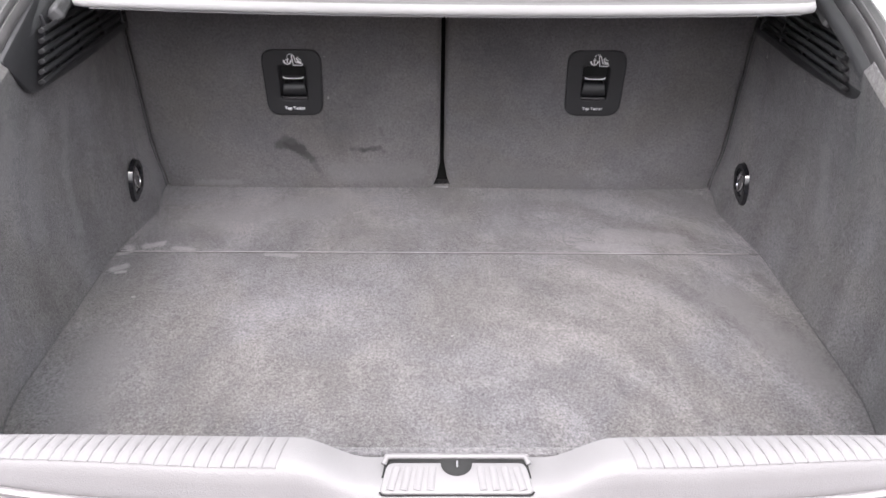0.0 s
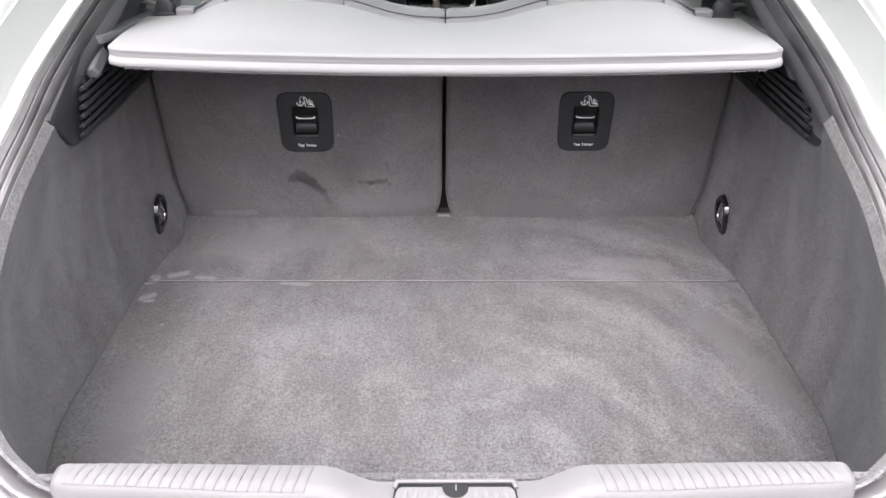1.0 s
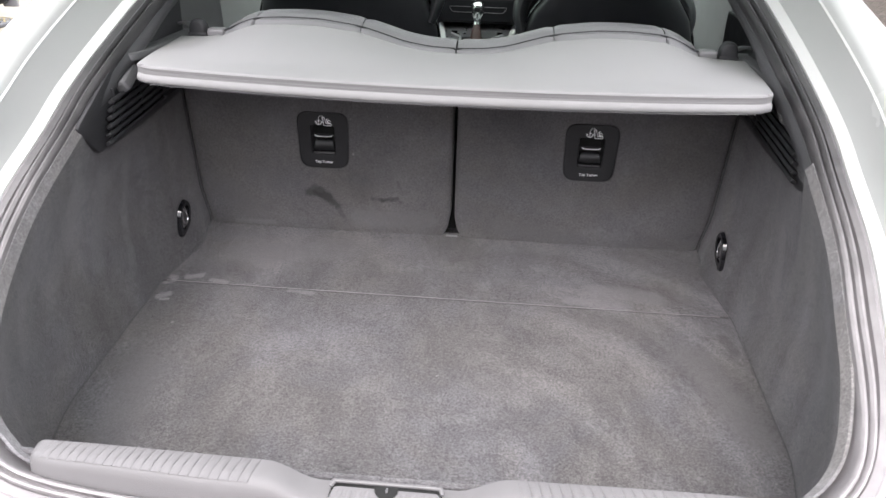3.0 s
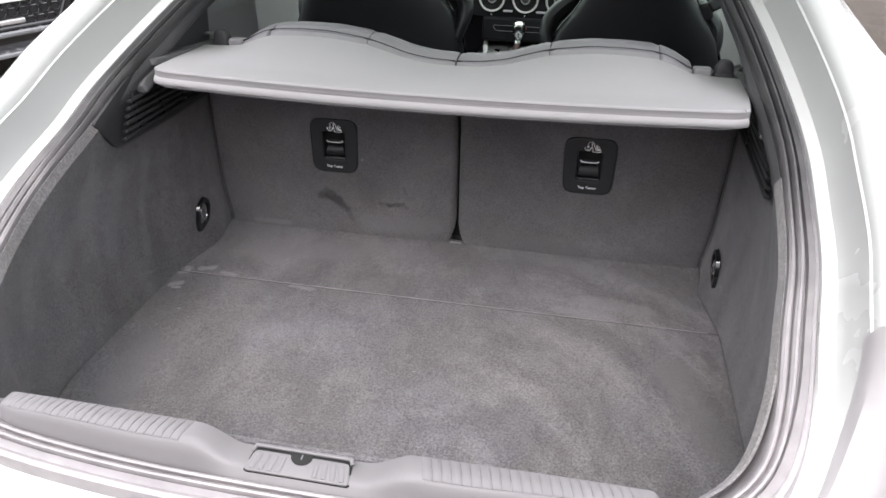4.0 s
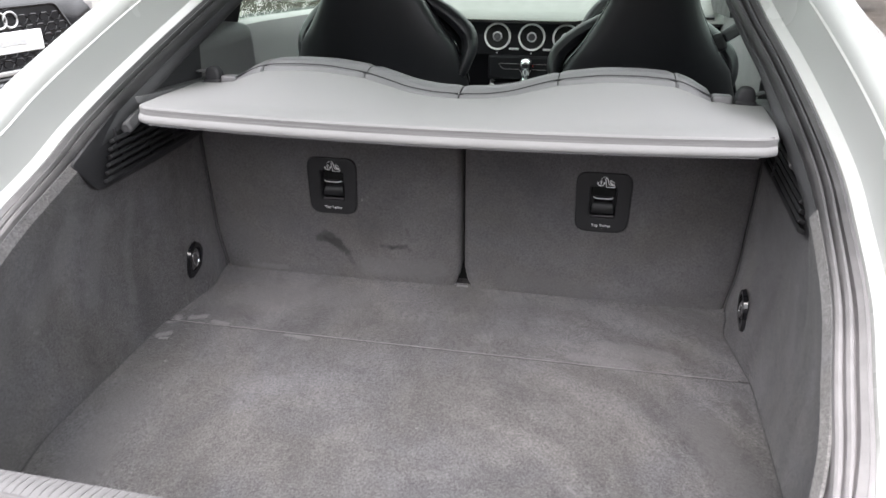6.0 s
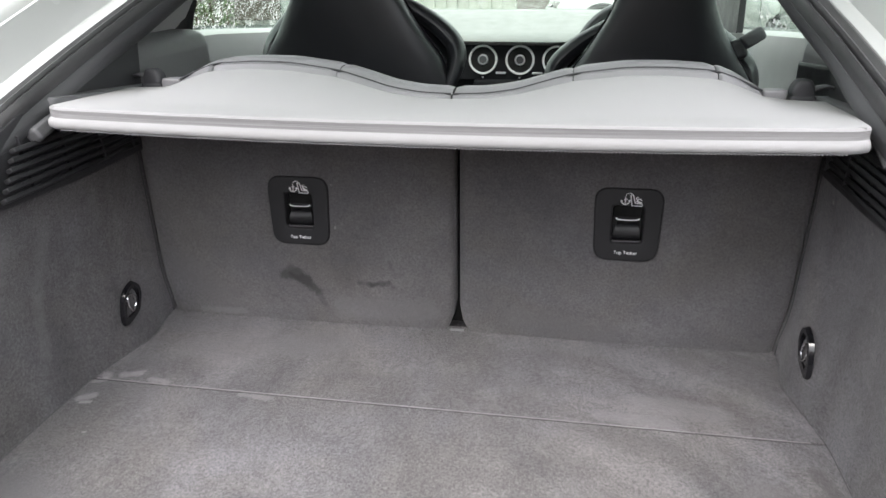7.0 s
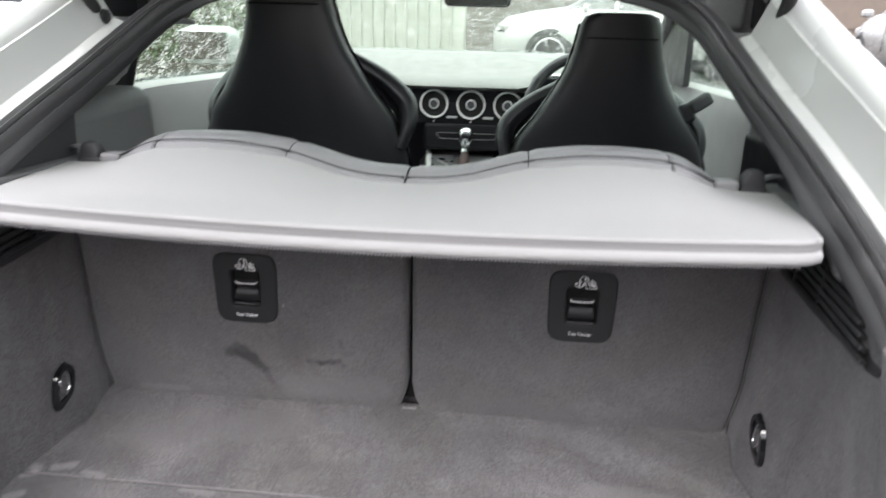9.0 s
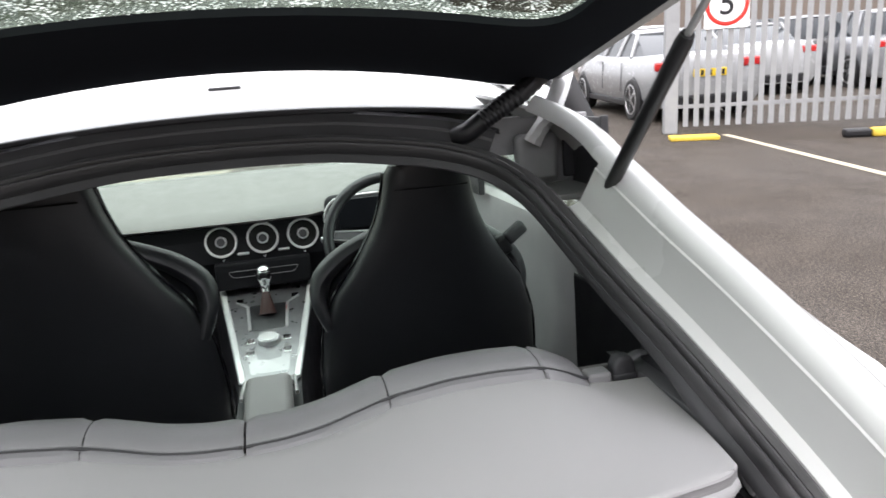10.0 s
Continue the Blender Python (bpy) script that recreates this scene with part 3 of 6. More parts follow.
for side in (-1, 1):
    part("flank", flank(side), M_WHITE, car)
    # shoulder between the hatch channel and the flank, and the pillar beside the side window
    rows = []
    for i, p in enumerate(RIM):
        if side * p.x > 0.3 and 0.52 < p.y < 1.6:
            e = p + 0.163 * OUT[i] + 0.03 * NORMAL * (1 - low(p))
            rows.append((e, Vector((side * 0.71, e.y + 0.02, min(e.z - 0.02, 1.205)))))
    part("shoulder", thick(loft([[a.lerp(b, k / 4) + Vector((side * 0.02 * math.sin(math.pi * k / 4), 0, 0.01 * math.sin(math.pi * k / 4))) for k in range(5)] for a, b in rows], False), 0.008), M_WHITE, car)
    part("windscreen_pillar", tube([(side * 0.70, 3.22, 1.24), (side * 0.64, 2.8, 1.46), (side * 0.57, 2.38, 1.605)], 0.035, 8, squash=(0.8, 1.2)), M_TRIM, car)
    part("roof_rail", tube([(side * 0.57, 2.38, 1.60), (side * 0.585, 2.0, 1.58), (side * 0.578, 1.75, 1.535), (side * 0.57, 1.70, 1.515)], 0.022, 8), M_WHITE, car)
    part("door_pillar", tube([(side * 0.70, 1.70, 1.20), (side * 0.66, 1.73, 1.40), (side * 0.60, 1.78, 1.57)], 0.026, 8, squash=(0.6, 1.6)), M_BLACK, car)
    g = loft([[(side * 0.715, 1.55, 1.21), (side * 0.715, 3.15, 1.235)], [(side * 0.60, 1.66, 1.50), (side * 0.575, 2.42, 1.60)]], False)
    pane = part("side_window", thick(g, 0.004), M_GLASS, car, "side window beaded with rain")
    pane.visible_shadow = False
    lamp = rim_strip(lambda p: [(o, along(o, gutter(p)) + up) for o, up in ((0.068, -0.004), (0.0685, 0.008), (0.074, 0.013), (0.09, 0.014), (0.11, 0.014), (0.13, 0.014), (0.16, 0.016), (0.19, 0.0))], lambda p: side * p.x > 0 and 0.455 < p.y < 0.640)
    part("tail_lamp", thick(lamp, 0.008), M_LENS, car, "pale grey tail lamp cluster in the rear corner")
    part("mirror_sail", prism([(2.52, 1.25), (3.16, 1.25), (2.80, 1.46), (2.52, 1.55)], Matrix(((0, 0, side, side * 0.64), (1, 0, 0, 0), (0, 1, 0, 0), (0, 0, 0, 1))), 0.02, 0.006), M_BLACK, car, "black trim at the foot of the windscreen pillar")
    part("window_seal", tube([(side * 0.708, y, 1.262) for y in (1.78, 2.2, 2.6, 3.1)], 0.005, 6), M_BLACK, car)
    mirror = part("door_mirror", rbox((side * 0.92, 2.78, 1.325), (0.20, 0.12, 0.13), 0.045, (0, 0, side * -8), 4), M_WHITE, car, "white door mirror shell")
    part("mirror_glass", rbox((side * 0.92, 2.713, 1.325), (0.165, 0.006, 0.095), 0.03, (0, 0, side * -8)), M_CHROME, mirror)
    for y in (1.15, 3.62):
        m = pose(side * 0.78, y, 0.49, 0, 90 * side, 0)
        wheel = part("wheel", lathe([(0.20, -0.10), (0.30, -0.11), (0.325, -0.07), (0.325, 0.07), (0.30, 0.11), (0.22, 0.10), (0.20, 0.06)], m, 28), plain("tyre_rubber", (0.02, 0.02, 0.02), 0.8), car)
        part("rim", joined(lathe([(0.05, 0.07), (0.06, 0.085), (0.03, 0.09)], m), *(prism([(-0.018, 0.03), (0.018, 0.03), (0.028, 0.215), (-0.028, 0.215)], m @ pose(0, 0, 0.06, 0, 0, a), 0.03, 0.004) for a in range(0, 360, 72))), M_SATIN, wheel)

# bonnet, screen, tail
def bonnet_row(y, z, w):
    return [(x * w, y, z - 0.05 * x * x) for x in (-1, -0.8, -0.5, 0, 0.5, 0.8, 1)]


part("bonnet", thick(loft([bonnet_row(y, z, w) for y, z, w in ((3.20, 1.30, 0.73), (3.5, 1.28, 0.73), (3.9, 1.22, 0.69), (4.25, 1.12, 0.6), (4.42, 1.0, 0.5), (4.47, 0.8, 0.48), (4.46, 0.55, 0.48))], False), 0.012), M_WHITE, car)
screen = loft([[(x * w, y + 0.06 * (1 - x * x) * 0.6, z) for x in (-1, -0.66, -0.33, 0, 0.33, 0.66, 1)] for y, z, w in ((3.22, 1.30, 0.69), (2.8, 1.48, 0.63), (2.38, 1.62, 0.56))], False)
pane = part("windscreen", thick(screen, 0.004), M_SCREENGLASS, car, "windscreen beaded with rain")
pane.visible_shadow = False
part("rear_bumper", thick(loft([[(x, y + 0.10 * (x / 0.6) ** 2, z) for x in (-0.72, -0.62, -0.5, -0.35, -0.18, 0, 0.18, 0.35, 0.5, 0.62, 0.72)] for y, z in ((0.362, 0.868), (0.338, 0.845), (0.30, 0.828), (0.25, 0.798), (0.22, 0.72), (0.23, 0.55), (0.27, 0.42), (0.45, 0.40))], False), 0.01), M_WHITE, car, "white rear bumper top, wet")
part("underbody", rbox((0, 2.4, 0.42), (1.5, 3.9, 0.08), 0.03), M_BLACK, car)

# ---- tailgate, raised ----
def lid(x, s, drop=0.0):
    """A place on the raised tailgate: across, along from the hinge, below its skin."""
    return Vector((x, 1.672 - s * 0.974, 1.668 + s * 0.188 - 0.24 * x * x * (1 - 0.5 * min(1, s)) - drop))


def lid_frame(o0, s0, o1, s1, drop, thickness, r=0.10):
    """The ring between an outer and an inner rounded outline."""
    def outline(w, a, b, rr):
        w0, w1 = w
        pts, fine = rounded([(-w0, a), (w0, a), (w1, b), (-w1, b)], rr, 6), []
        for i, p in enumerate(pts):
            q = pts[(i + 1) % len(pts)]
            n = 12 if i % 7 == 6 else 1
            fine += [(p[0] + (q[0] - p[0]) * k / n, p[1] + (q[1] - p[1]) * k / n) for k in range(n)]
        return fine
    a, b = outline(o0, *s0, r), outline(o1, *s1, r * 0.8)
    bm = bmesh.new()
    va, vb = [bm.verts.new(lid(x, s, drop)) for x, s in a], [bm.verts.new(lid(x, s, drop)) for x, s in b]
    for i in range(len(va)):
        j = (i + 1) % len(va)
        bm.faces.new((va[i], va[j], vb[j], vb[i]))
    return thick(bm, thickness)


gate = part("tailgate", lid_frame((0.53, 0.56), (0.0, 1.24), (0.46, 0.48), (0.29, 0.98), 0.04, 0.01), M_LIDTRIM, car, "raised tailgate lined in dark grey plastic")
part("tailgate_skin", lid_frame((0.56, 0.60), (-0.02, 1.28), (0.47, 0.49), (0.27, 1.0), 0.024, 0.01), M_WHITE, gate, "white painted outer skin")
g = thick(loft([[lid(x, s, 0.036) for x in (-0.5 + k / 10 for k in range(11))] for s in (0.26, 0.4, 0.6, 0.8, 1.0, 1.05)], False), 0.004)
part("rear_window", g, M_LIDGLASS, gate, "tinted rear window beaded with rain")
for side in (-1, 1):
    a, b, c = Vector((side * 0.535, 1.425, 1.390)), Vector((side * 0.513, 1.156, 1.604)), Vector((side * 0.485, 0.93, 1.755))
    d = (b - a).normalized()
    strut = part("gas_strut", tube([a + d * 0.015, a + d * 0.02, b - d * 0.012, b], [0.006, 0.0100, 0.0100, 0.008], 12), M_BLACK, gate, "black gas strut")
    part("rod", tube([b, c], 0.0042, 8), M_SATIN, strut)
    part("ball_joint", joined(lathe([(0.004, -0.016), (0.012, -0.014), (0.014, 0), (0.012, 0.012), (0.004, 0.014)], Matrix.Translation(a) @ pose(0, 0, 0, 0, 90, 0), 14)), M_BLACK, strut)
    # hinge pocket, arm and the ribbed cable sleeve
    pocket = part("hinge_pocket", joined(rbox((side * 0.545, 1.645, 1.452), (0.125, 0.010, 0.116), 0.003), rbox((side * 0.452, 1.645, 1.480), (0.07, 0.010, 0.064), 0.003), rbox((side * 0.53, 1.575, 1.388), (0.115, 0.15, 0.010), 0.003), rbox((side * 0.505, 1.625, 1.44), (0.075, 0.03, 0.085), 0.012, seg=3)), M_POCKET, car, "open grey hinge pocket at the roof corner")
    part("pocket_wall", joined(rbox((side * 0.582, 1.582, 1.447), (0.008, 0.136, 0.116), 0.003), rbox((side * 0.574, 1.638, 1.447), (0.03, 0.012, 0.09), 0.004), rbox((side * 0.582, 1.517, 1.447), (0.014, 0.008, 0.122), 0.003)), M_TRIM, pocket)
    arm = smooth_line([(side * 0.492, 1.602, 1.468), (side * 0.503, 1.60, 1.486), (side * 0.522, 1.60, 1.511), (side * 0.548, 1.62, 1.545), (side * 0.575, 1.65, 1.585)], 5)
    part("hinge_arm", tube(arm, [0.022 - 0.009 * k / len(arm) for k in range(len(arm))], 8, squash=(1.2, 0.7)), plain("zinc", (0.6, 0.6, 0.6), 0.45, 0.3), gate, "pale painted hinge arm")
    sleeve = smooth_line([(side * 0.368, 1.628, 1.489), (side * 0.384, 1.612, 1.494), (side * 0.400, 1.606, 1.505), (side * 0.435, 1.606, 1.527), (side * 0.485, 1.606, 1.556), (side * 0.545, 1.62, 1.60)], 12)
    part("cable_sleeve", tube(sleeve, [0.0165 + (0.0012 if k % 2 else -0.0008) if 26 < k < 56 else 0.0165 for k in range(len(sleeve))], 12), M_BLACK, gate, "black ribbed cable sleeve")

# ---- the boot ----
PITCH = 0.0937


def floor_z(y):
    """The boot floor falls towards the sill."""
    return 0.764 + (y - 1.33) * PITCH


for y0, y1 in ((0.41, 1.1025), (1.1055, 1.355)):
    yc = (y0 + y1) / 2
    bm = rbox((0, yc, floor_z(yc) - 0.010), (1.10, y1 - y0, 0.02), 0, (math.degrees(math.atan(PITCH)), 0, 0))
    if y0 < 0.5:
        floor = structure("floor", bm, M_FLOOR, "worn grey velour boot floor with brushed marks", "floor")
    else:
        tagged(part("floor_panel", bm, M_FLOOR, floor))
tagged(part("fold_seam", tube([(-0.535 + 0.05 * k, 1.104, floor_z(1.104) - 0.0001) for k in range(22)], 0.0009, 6), M_SEAM, floor, "paler thread along the fold"))
# pan coloured near-black, so the fold gap reads as shade
structure("floor_pan", rbox((0, 0.90, 0.655), (1.25, 1.05, 0.03), 0.004), M_VOID, "pan under the boot floor, near-black for the shade there", "floor")


# outer edge of the rear backrests, by height
EDGE_OUT = [(0.75, 0.5215), (0.79, 0.5235), (0.82, 0.5302), (0.855, 0.5350), (0.91, 0.5362), (1.0, 0.5397), (1.09, 0.5421)]


def side_wall(side):
    pts = [(i, p) for i, p in enumerate(RIM) if side * p.x > 0.325 and p.y < 1.37]
    pts.sort(key=lambda ip: (ip[1].y, -side * ip[1].x))
    rows = []
    for i, p in pts:
        o = p - 0.002 * OUT[i]
        yf = max(o.y + 0.004, 0.43)
        f = Vector((side * min(0.540 - 0.015 * ease((yf - 1.1) / 0.23), side * (p.x - aside(p.y)) - 0.003 + 0.012 * low(p) + 0.02 * ease((p.y - 0.50) / 0.2)) + aside(p.y) / 2, yf, floor_z(yf) - 0.006))
        if p.y > 0.93:
            o = Vector((side * (0.543 + 0.008 * ease((p.y - 0.95) / 0.2)) - 0.004, o.y, 1.115))
        lip0, lip1 = o - 0.005 * NORMAL + 0.001 * OUT[i], o - 0.020 * NORMAL - 0.004 * OUT[i]
        row = []
        for k in range(11):
            t = k / 10
            q = lip1.lerp(f, t)
            q.x += side * 0.018 * math.sin(math.pi * t) ** 1.2 * (1 - low(p) * 0.5) * (1 - 0.75 * ease((p.y - 1.22) / 0.12))
            meet = side * (along(q.z, EDGE_OUT) + (0.009 if side < 0 else 0.0) + 0.0012)
            q.x += (meet - q.x) * ease((p.y - 1.22) / 0.09)
            row.append(q)
        rows.append([o + 0.004 * OUT[i] - 0.004 * NORMAL, lip0] + row)
    return rows


for side, nm in ((-1, "wall_left"), (1, "wall_right")):
    rows = side_wall(side)
    wall = structure(nm, thick(loft([r[2:] for r in rows], False), -0.006), M_SIDE, "curved boot side lined in grey velour with brushed streaks", "wall")
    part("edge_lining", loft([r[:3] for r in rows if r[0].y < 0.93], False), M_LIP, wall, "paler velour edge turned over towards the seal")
    # thin dark tube that stands for the shade between floor and side
    joint = [r[-1] + Vector((-side * 0.0012, 0, 0.0062)) for r in rows if 0.52 < r[-1].y < 1.33]
    part("floor_joint_shade", tube(joint, 0.0008, 6), M_PILLAR, wall, "dark line for the shade in the joint along the floor")
    # sides of the tub behind the backrests
    structure("wall_rear_" + ("left" if side < 0 else "right"), rbox((side * 0.575, 1.36, 0.94), (0.02, 0.28, 0.37), 0.003), M_BLACK, "dark side lining beside the rear backrest", "wall")

# sill trim
RIM_LOW = [(0, 0.404), (0.18, 0.407), (0.335, 0.421), (0.395, 0.446)]


def sill_plan(x):
    """Inner edge, outer edge and crown of the sill cover at x."""
    a = abs(x)
    y_in, y_out = 0.438 + 0.011 * (a / 0.36) ** 2, along(a, RIM_LOW) - 0.008
    dip = ease((a - 0.066) / 0.052)
    return y_in, y_out, 0.9135 + 0.0185 * dip - 0.006 * (a / 0.35) ** 4, rim_z(along(a, RIM_LOW)) - 0.004


def sill_row(x):
    y_in, y_out, zt, zf = sill_plan(x)
    row = [(x, y_in + 0.004, zt - 0.16), (x, y_in + 0.003, zt - 0.02), (x, y_in + 0.0015, zt - 0.005), (x, y_in - 0.003, zt)]
    return row + [(x, y_in - 0.003 + (y_out - y_in + 0.003) * f, zt - (zt - zf) * g) for f, g in ((0.25, 0.01), (0.5, 0.05), (0.68, 0.16), (0.78, 0.34), (0.84, 0.62), (0.90, 0.95), (1.0, 1.5))]


def sill_end(side, f):
    """A row of the sill's rounded end, f from 0 at its root to 1 at its tip."""
    q = math.sqrt(max(0, 1 - f * f))
    return [(side * (0.346 + 0.013 * f - 0.004 * f * k / 9), 0.440 + (y - 0.440) * (0.7 + 0.3 * q), z - 0.010 * (1 - q)) for k, (x, y, z) in enumerate(sill_row(side * 0.346))]


sill = thing("sill_trim", "pale grey ribbed plastic trim along the loading sill", "sill trim", (0, 0.42, 0.88))
part("sill_cover", loft([sill_end(-1, f) for f in (0.97, 0.8, 0.5, 0.2)] + [sill_row(-0.346 + 0.692 * k / 92) for k in range(93)] + [sill_end(1, f) for f in (0.2, 0.5, 0.8, 0.97)], False), M_SILL, sill)
for side in (-1, 1):
    for k in range(22):
        x, rib = side * (0.128 + k * 0.0097), []
        for j in range(9):
            t = j / 8
            xm = x + side * 0.006 * t
            y_in, y_out, zt, zf = sill_plan(xm)
            f = 0.02 + 0.70 * t
            g = along(f, ((0, 0), (0.25, 0.01), (0.5, 0.05), (0.68, 0.16)))
            lift = 0.0019 * math.sin(math.pi * (0.04 + 0.92 * t)) ** 0.35
            rib.append([(xm + dx, y_in - 0.003 + (y_out - y_in + 0.003) * f, zt - (zt - zf) * g + lift * h - 0.0004) for dx, h in ((-0.0047, -0.3), (-0.0043, 0.6), (-0.0030, 1), (0, 1.15), (0.0030, 1), (0.0043, 0.6), (0.0047, -0.3))])
        part("rib", loft(rib, False), M_SILL, sill)
# catch plate in the dip: a bright lip over a dark slot, the ribbed plate and the half-round latch
plate_m = pose(0, 0.4270, 0.9195, 20)
part("catch_gap", prism(rounded([(-0.0520, 0.002), (0.0520, 0.002), (0.0570, -0.0275), (-0.0570, -0.0275)], 0.005), plate_m @ Matrix.Translation((0, 0, -0.005)), 0.0030), M_VOID, sill)
plate = part("catch_plate", prism(rounded([(-0.0508, -0.0030), (0.0508, -0.0030), (0.0558, -0.0268), (-0.0558, -0.0268)], 0.005), plate_m @ Matrix.Translation((0, 0, -0.004)), 0.0040, 0.0010), M_SILL, sill)
part("catch_rim", tube(smooth_line([(-0.0535, 0.4240, 0.9170), (-0.0515, 0.4280, 0.9190), (-0.047, 0.4295, 0.9195), (0, 0.4295, 0.9195), (0.047, 0.4295, 0.9195), (0.0515, 0.4280, 0.9190), (0.0535, 0.4240, 0.9170)], 6), 0.0021, 10), M_SILL, sill)
for k in range(-5, 6):
    if abs(k) > 1:
        part("rib", tube([plate_m @ Vector((k * 0.0088, -0.0065, 0.0002)), plate_m @ Vector((k * 0.0096, -0.0245, 0.0002))], 0.0028, 8, squash=(1, 0.4)), M_SILL, plate)
latch = [(0.0115 * math.cos(q), -0.0040 + 0.0095 * math.sin(q)) for q in (math.pi + math.pi * k / 14 for k in range(15))]
part("lock_catch", prism([(-0.0115, -0.0005)] + latch + [(0.0115, -0.0005)], plate_m @ Matrix.Translation((0, 0, -0.0006)), 0.0012), M_VOID, sill, "black lock catch in its recess")
part("striker_pin", tube([plate_m @ Vector((0.0005, -0.002, 0.0010)), plate_m @ Vector((0.0005, -0.007, 0.0010))], 0.0008, 6), M_VINYL, sill)
part("boot_front_lining", rbox((0, 0.447, 0.79), (0.86, 0.010, 0.24), 0.004), M_FLOOR, car)

# dark upper side trim with its air grille
for side in (-1, 1):
    trim = thing("side_grille_trim", "dark plastic upper side trim with a slatted air grille", "trim panel", (side * 0.55, 1.1, 1.05), "upper side trims")
    outline = rounded([(0.912, 1.098), (0.93, 1.078), (0.962, 1.045), (0.985, 1.043), (1.14, 1.052), (1.325, 1.070), (1.335, 1.30), (1.25, 1.27), (1.08, 1.185)], 0.01)
    m = Matrix(((0, 0, -side, side * 0.5455), (1, 0, 0, 0), (0, 1, 0, 0), (0, 0, 0, 1)))
    part("panel", prism(outline, m, 0.006, 0.003), M_GRILLE, trim)
    for k in range(6):
        y0, y1 = 0.972 + 0.006 * k, 1.30
        z = 1.058 + 0.0118 * k
        part("slat", rbox((side * 0.5360, (y0 + y1) / 2, z + 0.011), (0.010, y1 - y0, 0.0065), 0.0015, (4.5, side * 28, 0)), M_PLATE, trim)
    for k in range(4):
        y = 1.03 + 0.08 * k
        part("divider", rbox((side * 0.5365, y, 1.098 + 0.08 * (y - 1.03)), (0.007, 0.004, 0.076), 0.001, (14, 0, 0)), M_TRIM, trim)
    part("shelf_bracket", rbox((side * 0.533, 1.073, 1.140), (0.022, 0.062, 0.020), 0.005, (22, side * 28, side * 6), 3), M_BRACKET, trim, "dark bracket that carries the shelf")
    # pillar trim inside the seal
    wide = lambda p: ease((p.y - 1.12) / 0.14) * (1 - top(p))
    pil = []
    for i, p in sorted(enumerate(RIM), key=lambda ip: ip[1].y):
        if side * p.x > 0.3 and 0.92 < p.y < 1.625:
            w, h = wide(p), 0.008 * top(p)
            pil.append([RIM[i] + o * OUT[i] + u * NORMAL for o, u in ((0.004, -0.012), (0.0, -0.013), (-0.004 + 0.004 * w, -0.020 - 0.002 * w), (-0.006 + 0.014 * w, -0.027 + h / 2 - 0.013 * w), (-0.004 + 0.032 * w, -0.035 + h - 0.023 * w))])
    pil = loft(pil, False)
    structure("pillar_trim", pil, M_PILLAR, "dark grey plastic pillar trim beside the hatch", "trim")
    structure("corner_ledge", prism(rounded([(side * 0.515, 1.29), (side * 0.516, 1.13), (side * 0.524, 1.085), (side * 0.55, 1.078), (side * 0.56, 1.20), (side * 0.60, 1.32), (side * 0.60, 1.345), (side * 0.50, 1.345), (side * 0.50, 1.30)], 0.01), pose(0, 0, 1.166), 0.012, 0.004), M_BRACKET, "grey plastic ledge between shelf and pillar", "trim")
structure("headliner_edge", loft([[RIM[i] + o * OUT[i] + h * NORMAL for o, h in ((0.0042, -0.012), (-0.0008, -0.013), (-0.0048, -0.022), (-0.0058, -0.025), (-0.0038, -0.027))] for i, p in sorted(enumerate(RIM), key=lambda ip: ip[1].x) if p.y > 1.60], False), M_PILLAR, "dark grey plastic trim under the roof edge", "trim")

# rain beads along the nearside seal
rnd = random.Random(4)
beads = []
for i, p in enumerate(RIM):
    if p.x < -0.4 and 1.02 < p.y < 1.5:
        for k in range(3):
            q = RIM[i].lerp(RIM[(i + 1) % len(RIM)], (k + rnd.uniform(0.1, 0.9)) / 3)
            b = bmesh.new()
            bmesh.ops.create_icosphere(b, subdivisions=1, radius=rnd.uniform(0.0009, 0.0021))
            b.transform(Matrix.Translation(q + 0.017 * OUT[i] + 0.0015 * NORMAL) @ Matrix.Diagonal((1, 1.6, 0.7, 1)))
            beads.append(b)
tagged(part("water_beads", joined(*beads), M_BAR, car, "bright rain beads along the seal"), kind="stuff")

# lashing eyes
for side in (-1, 1):
    m = Matrix(((0, 0, -side, side * 0.5355 - 0.004), (1, 0, 0, 1.217), (0, 1, 0, 0.826), (0, 0, 0, 1))) @ pose(0, 0, 0, 0, 0, -8)
    eye = thing("lashing_eye", "glossy black lashing eye set in the side lining", "lashing eye", (side * 0.537, 1.224, 0.80), "lashing eyes")
    outline = rounded([(-0.022, -0.042), (0.022, -0.020), (0.029, 0.020), (0.008, 0.040), (-0.024, 0.022), (-0.028, -0.015)], 0.014, 5)
    inner = [(x * 0.62, y * 0.62 + 0.002) for x, y in outline]
    bm = bmesh.new()
    n = len(outline)
    r0 = [bm.verts.new((x, y, 0.0)) for x, y in outline]
    r1 = [bm.verts.new((x * 0.93, y * 0.93, 0.007)) for x, y in outline]
    r2 = [bm.verts.new((x * 1.08, y * 1.08, 0.007)) for x, y in inner]
    r3 = [bm.verts.new((x, y, -0.004)) for x, y in inner]
    for a, b in ((r0, r1), (r1, r2), (r2, r3)):
        for i in range(n):
            bm.faces.new((a[i], a[(i + 1) % n], b[(i + 1) % n], b[i]))
    bm.faces.new(r3)
    bm.transform(m)
    part("bezel", bm, M_GLOSS, eye)
    part("ring", tube([m @ Vector(p) for p in smooth_line([(-0.008, 0.012, 0.002), (0.006, 0.012, 0.003), (0.009, -0.004, 0.006), (0.0, -0.014, 0.006), (-0.008, -0.004, 0.004)], 4, True)], 0.0022, 8, True), M_CHROME, eye, "bright wire ring")

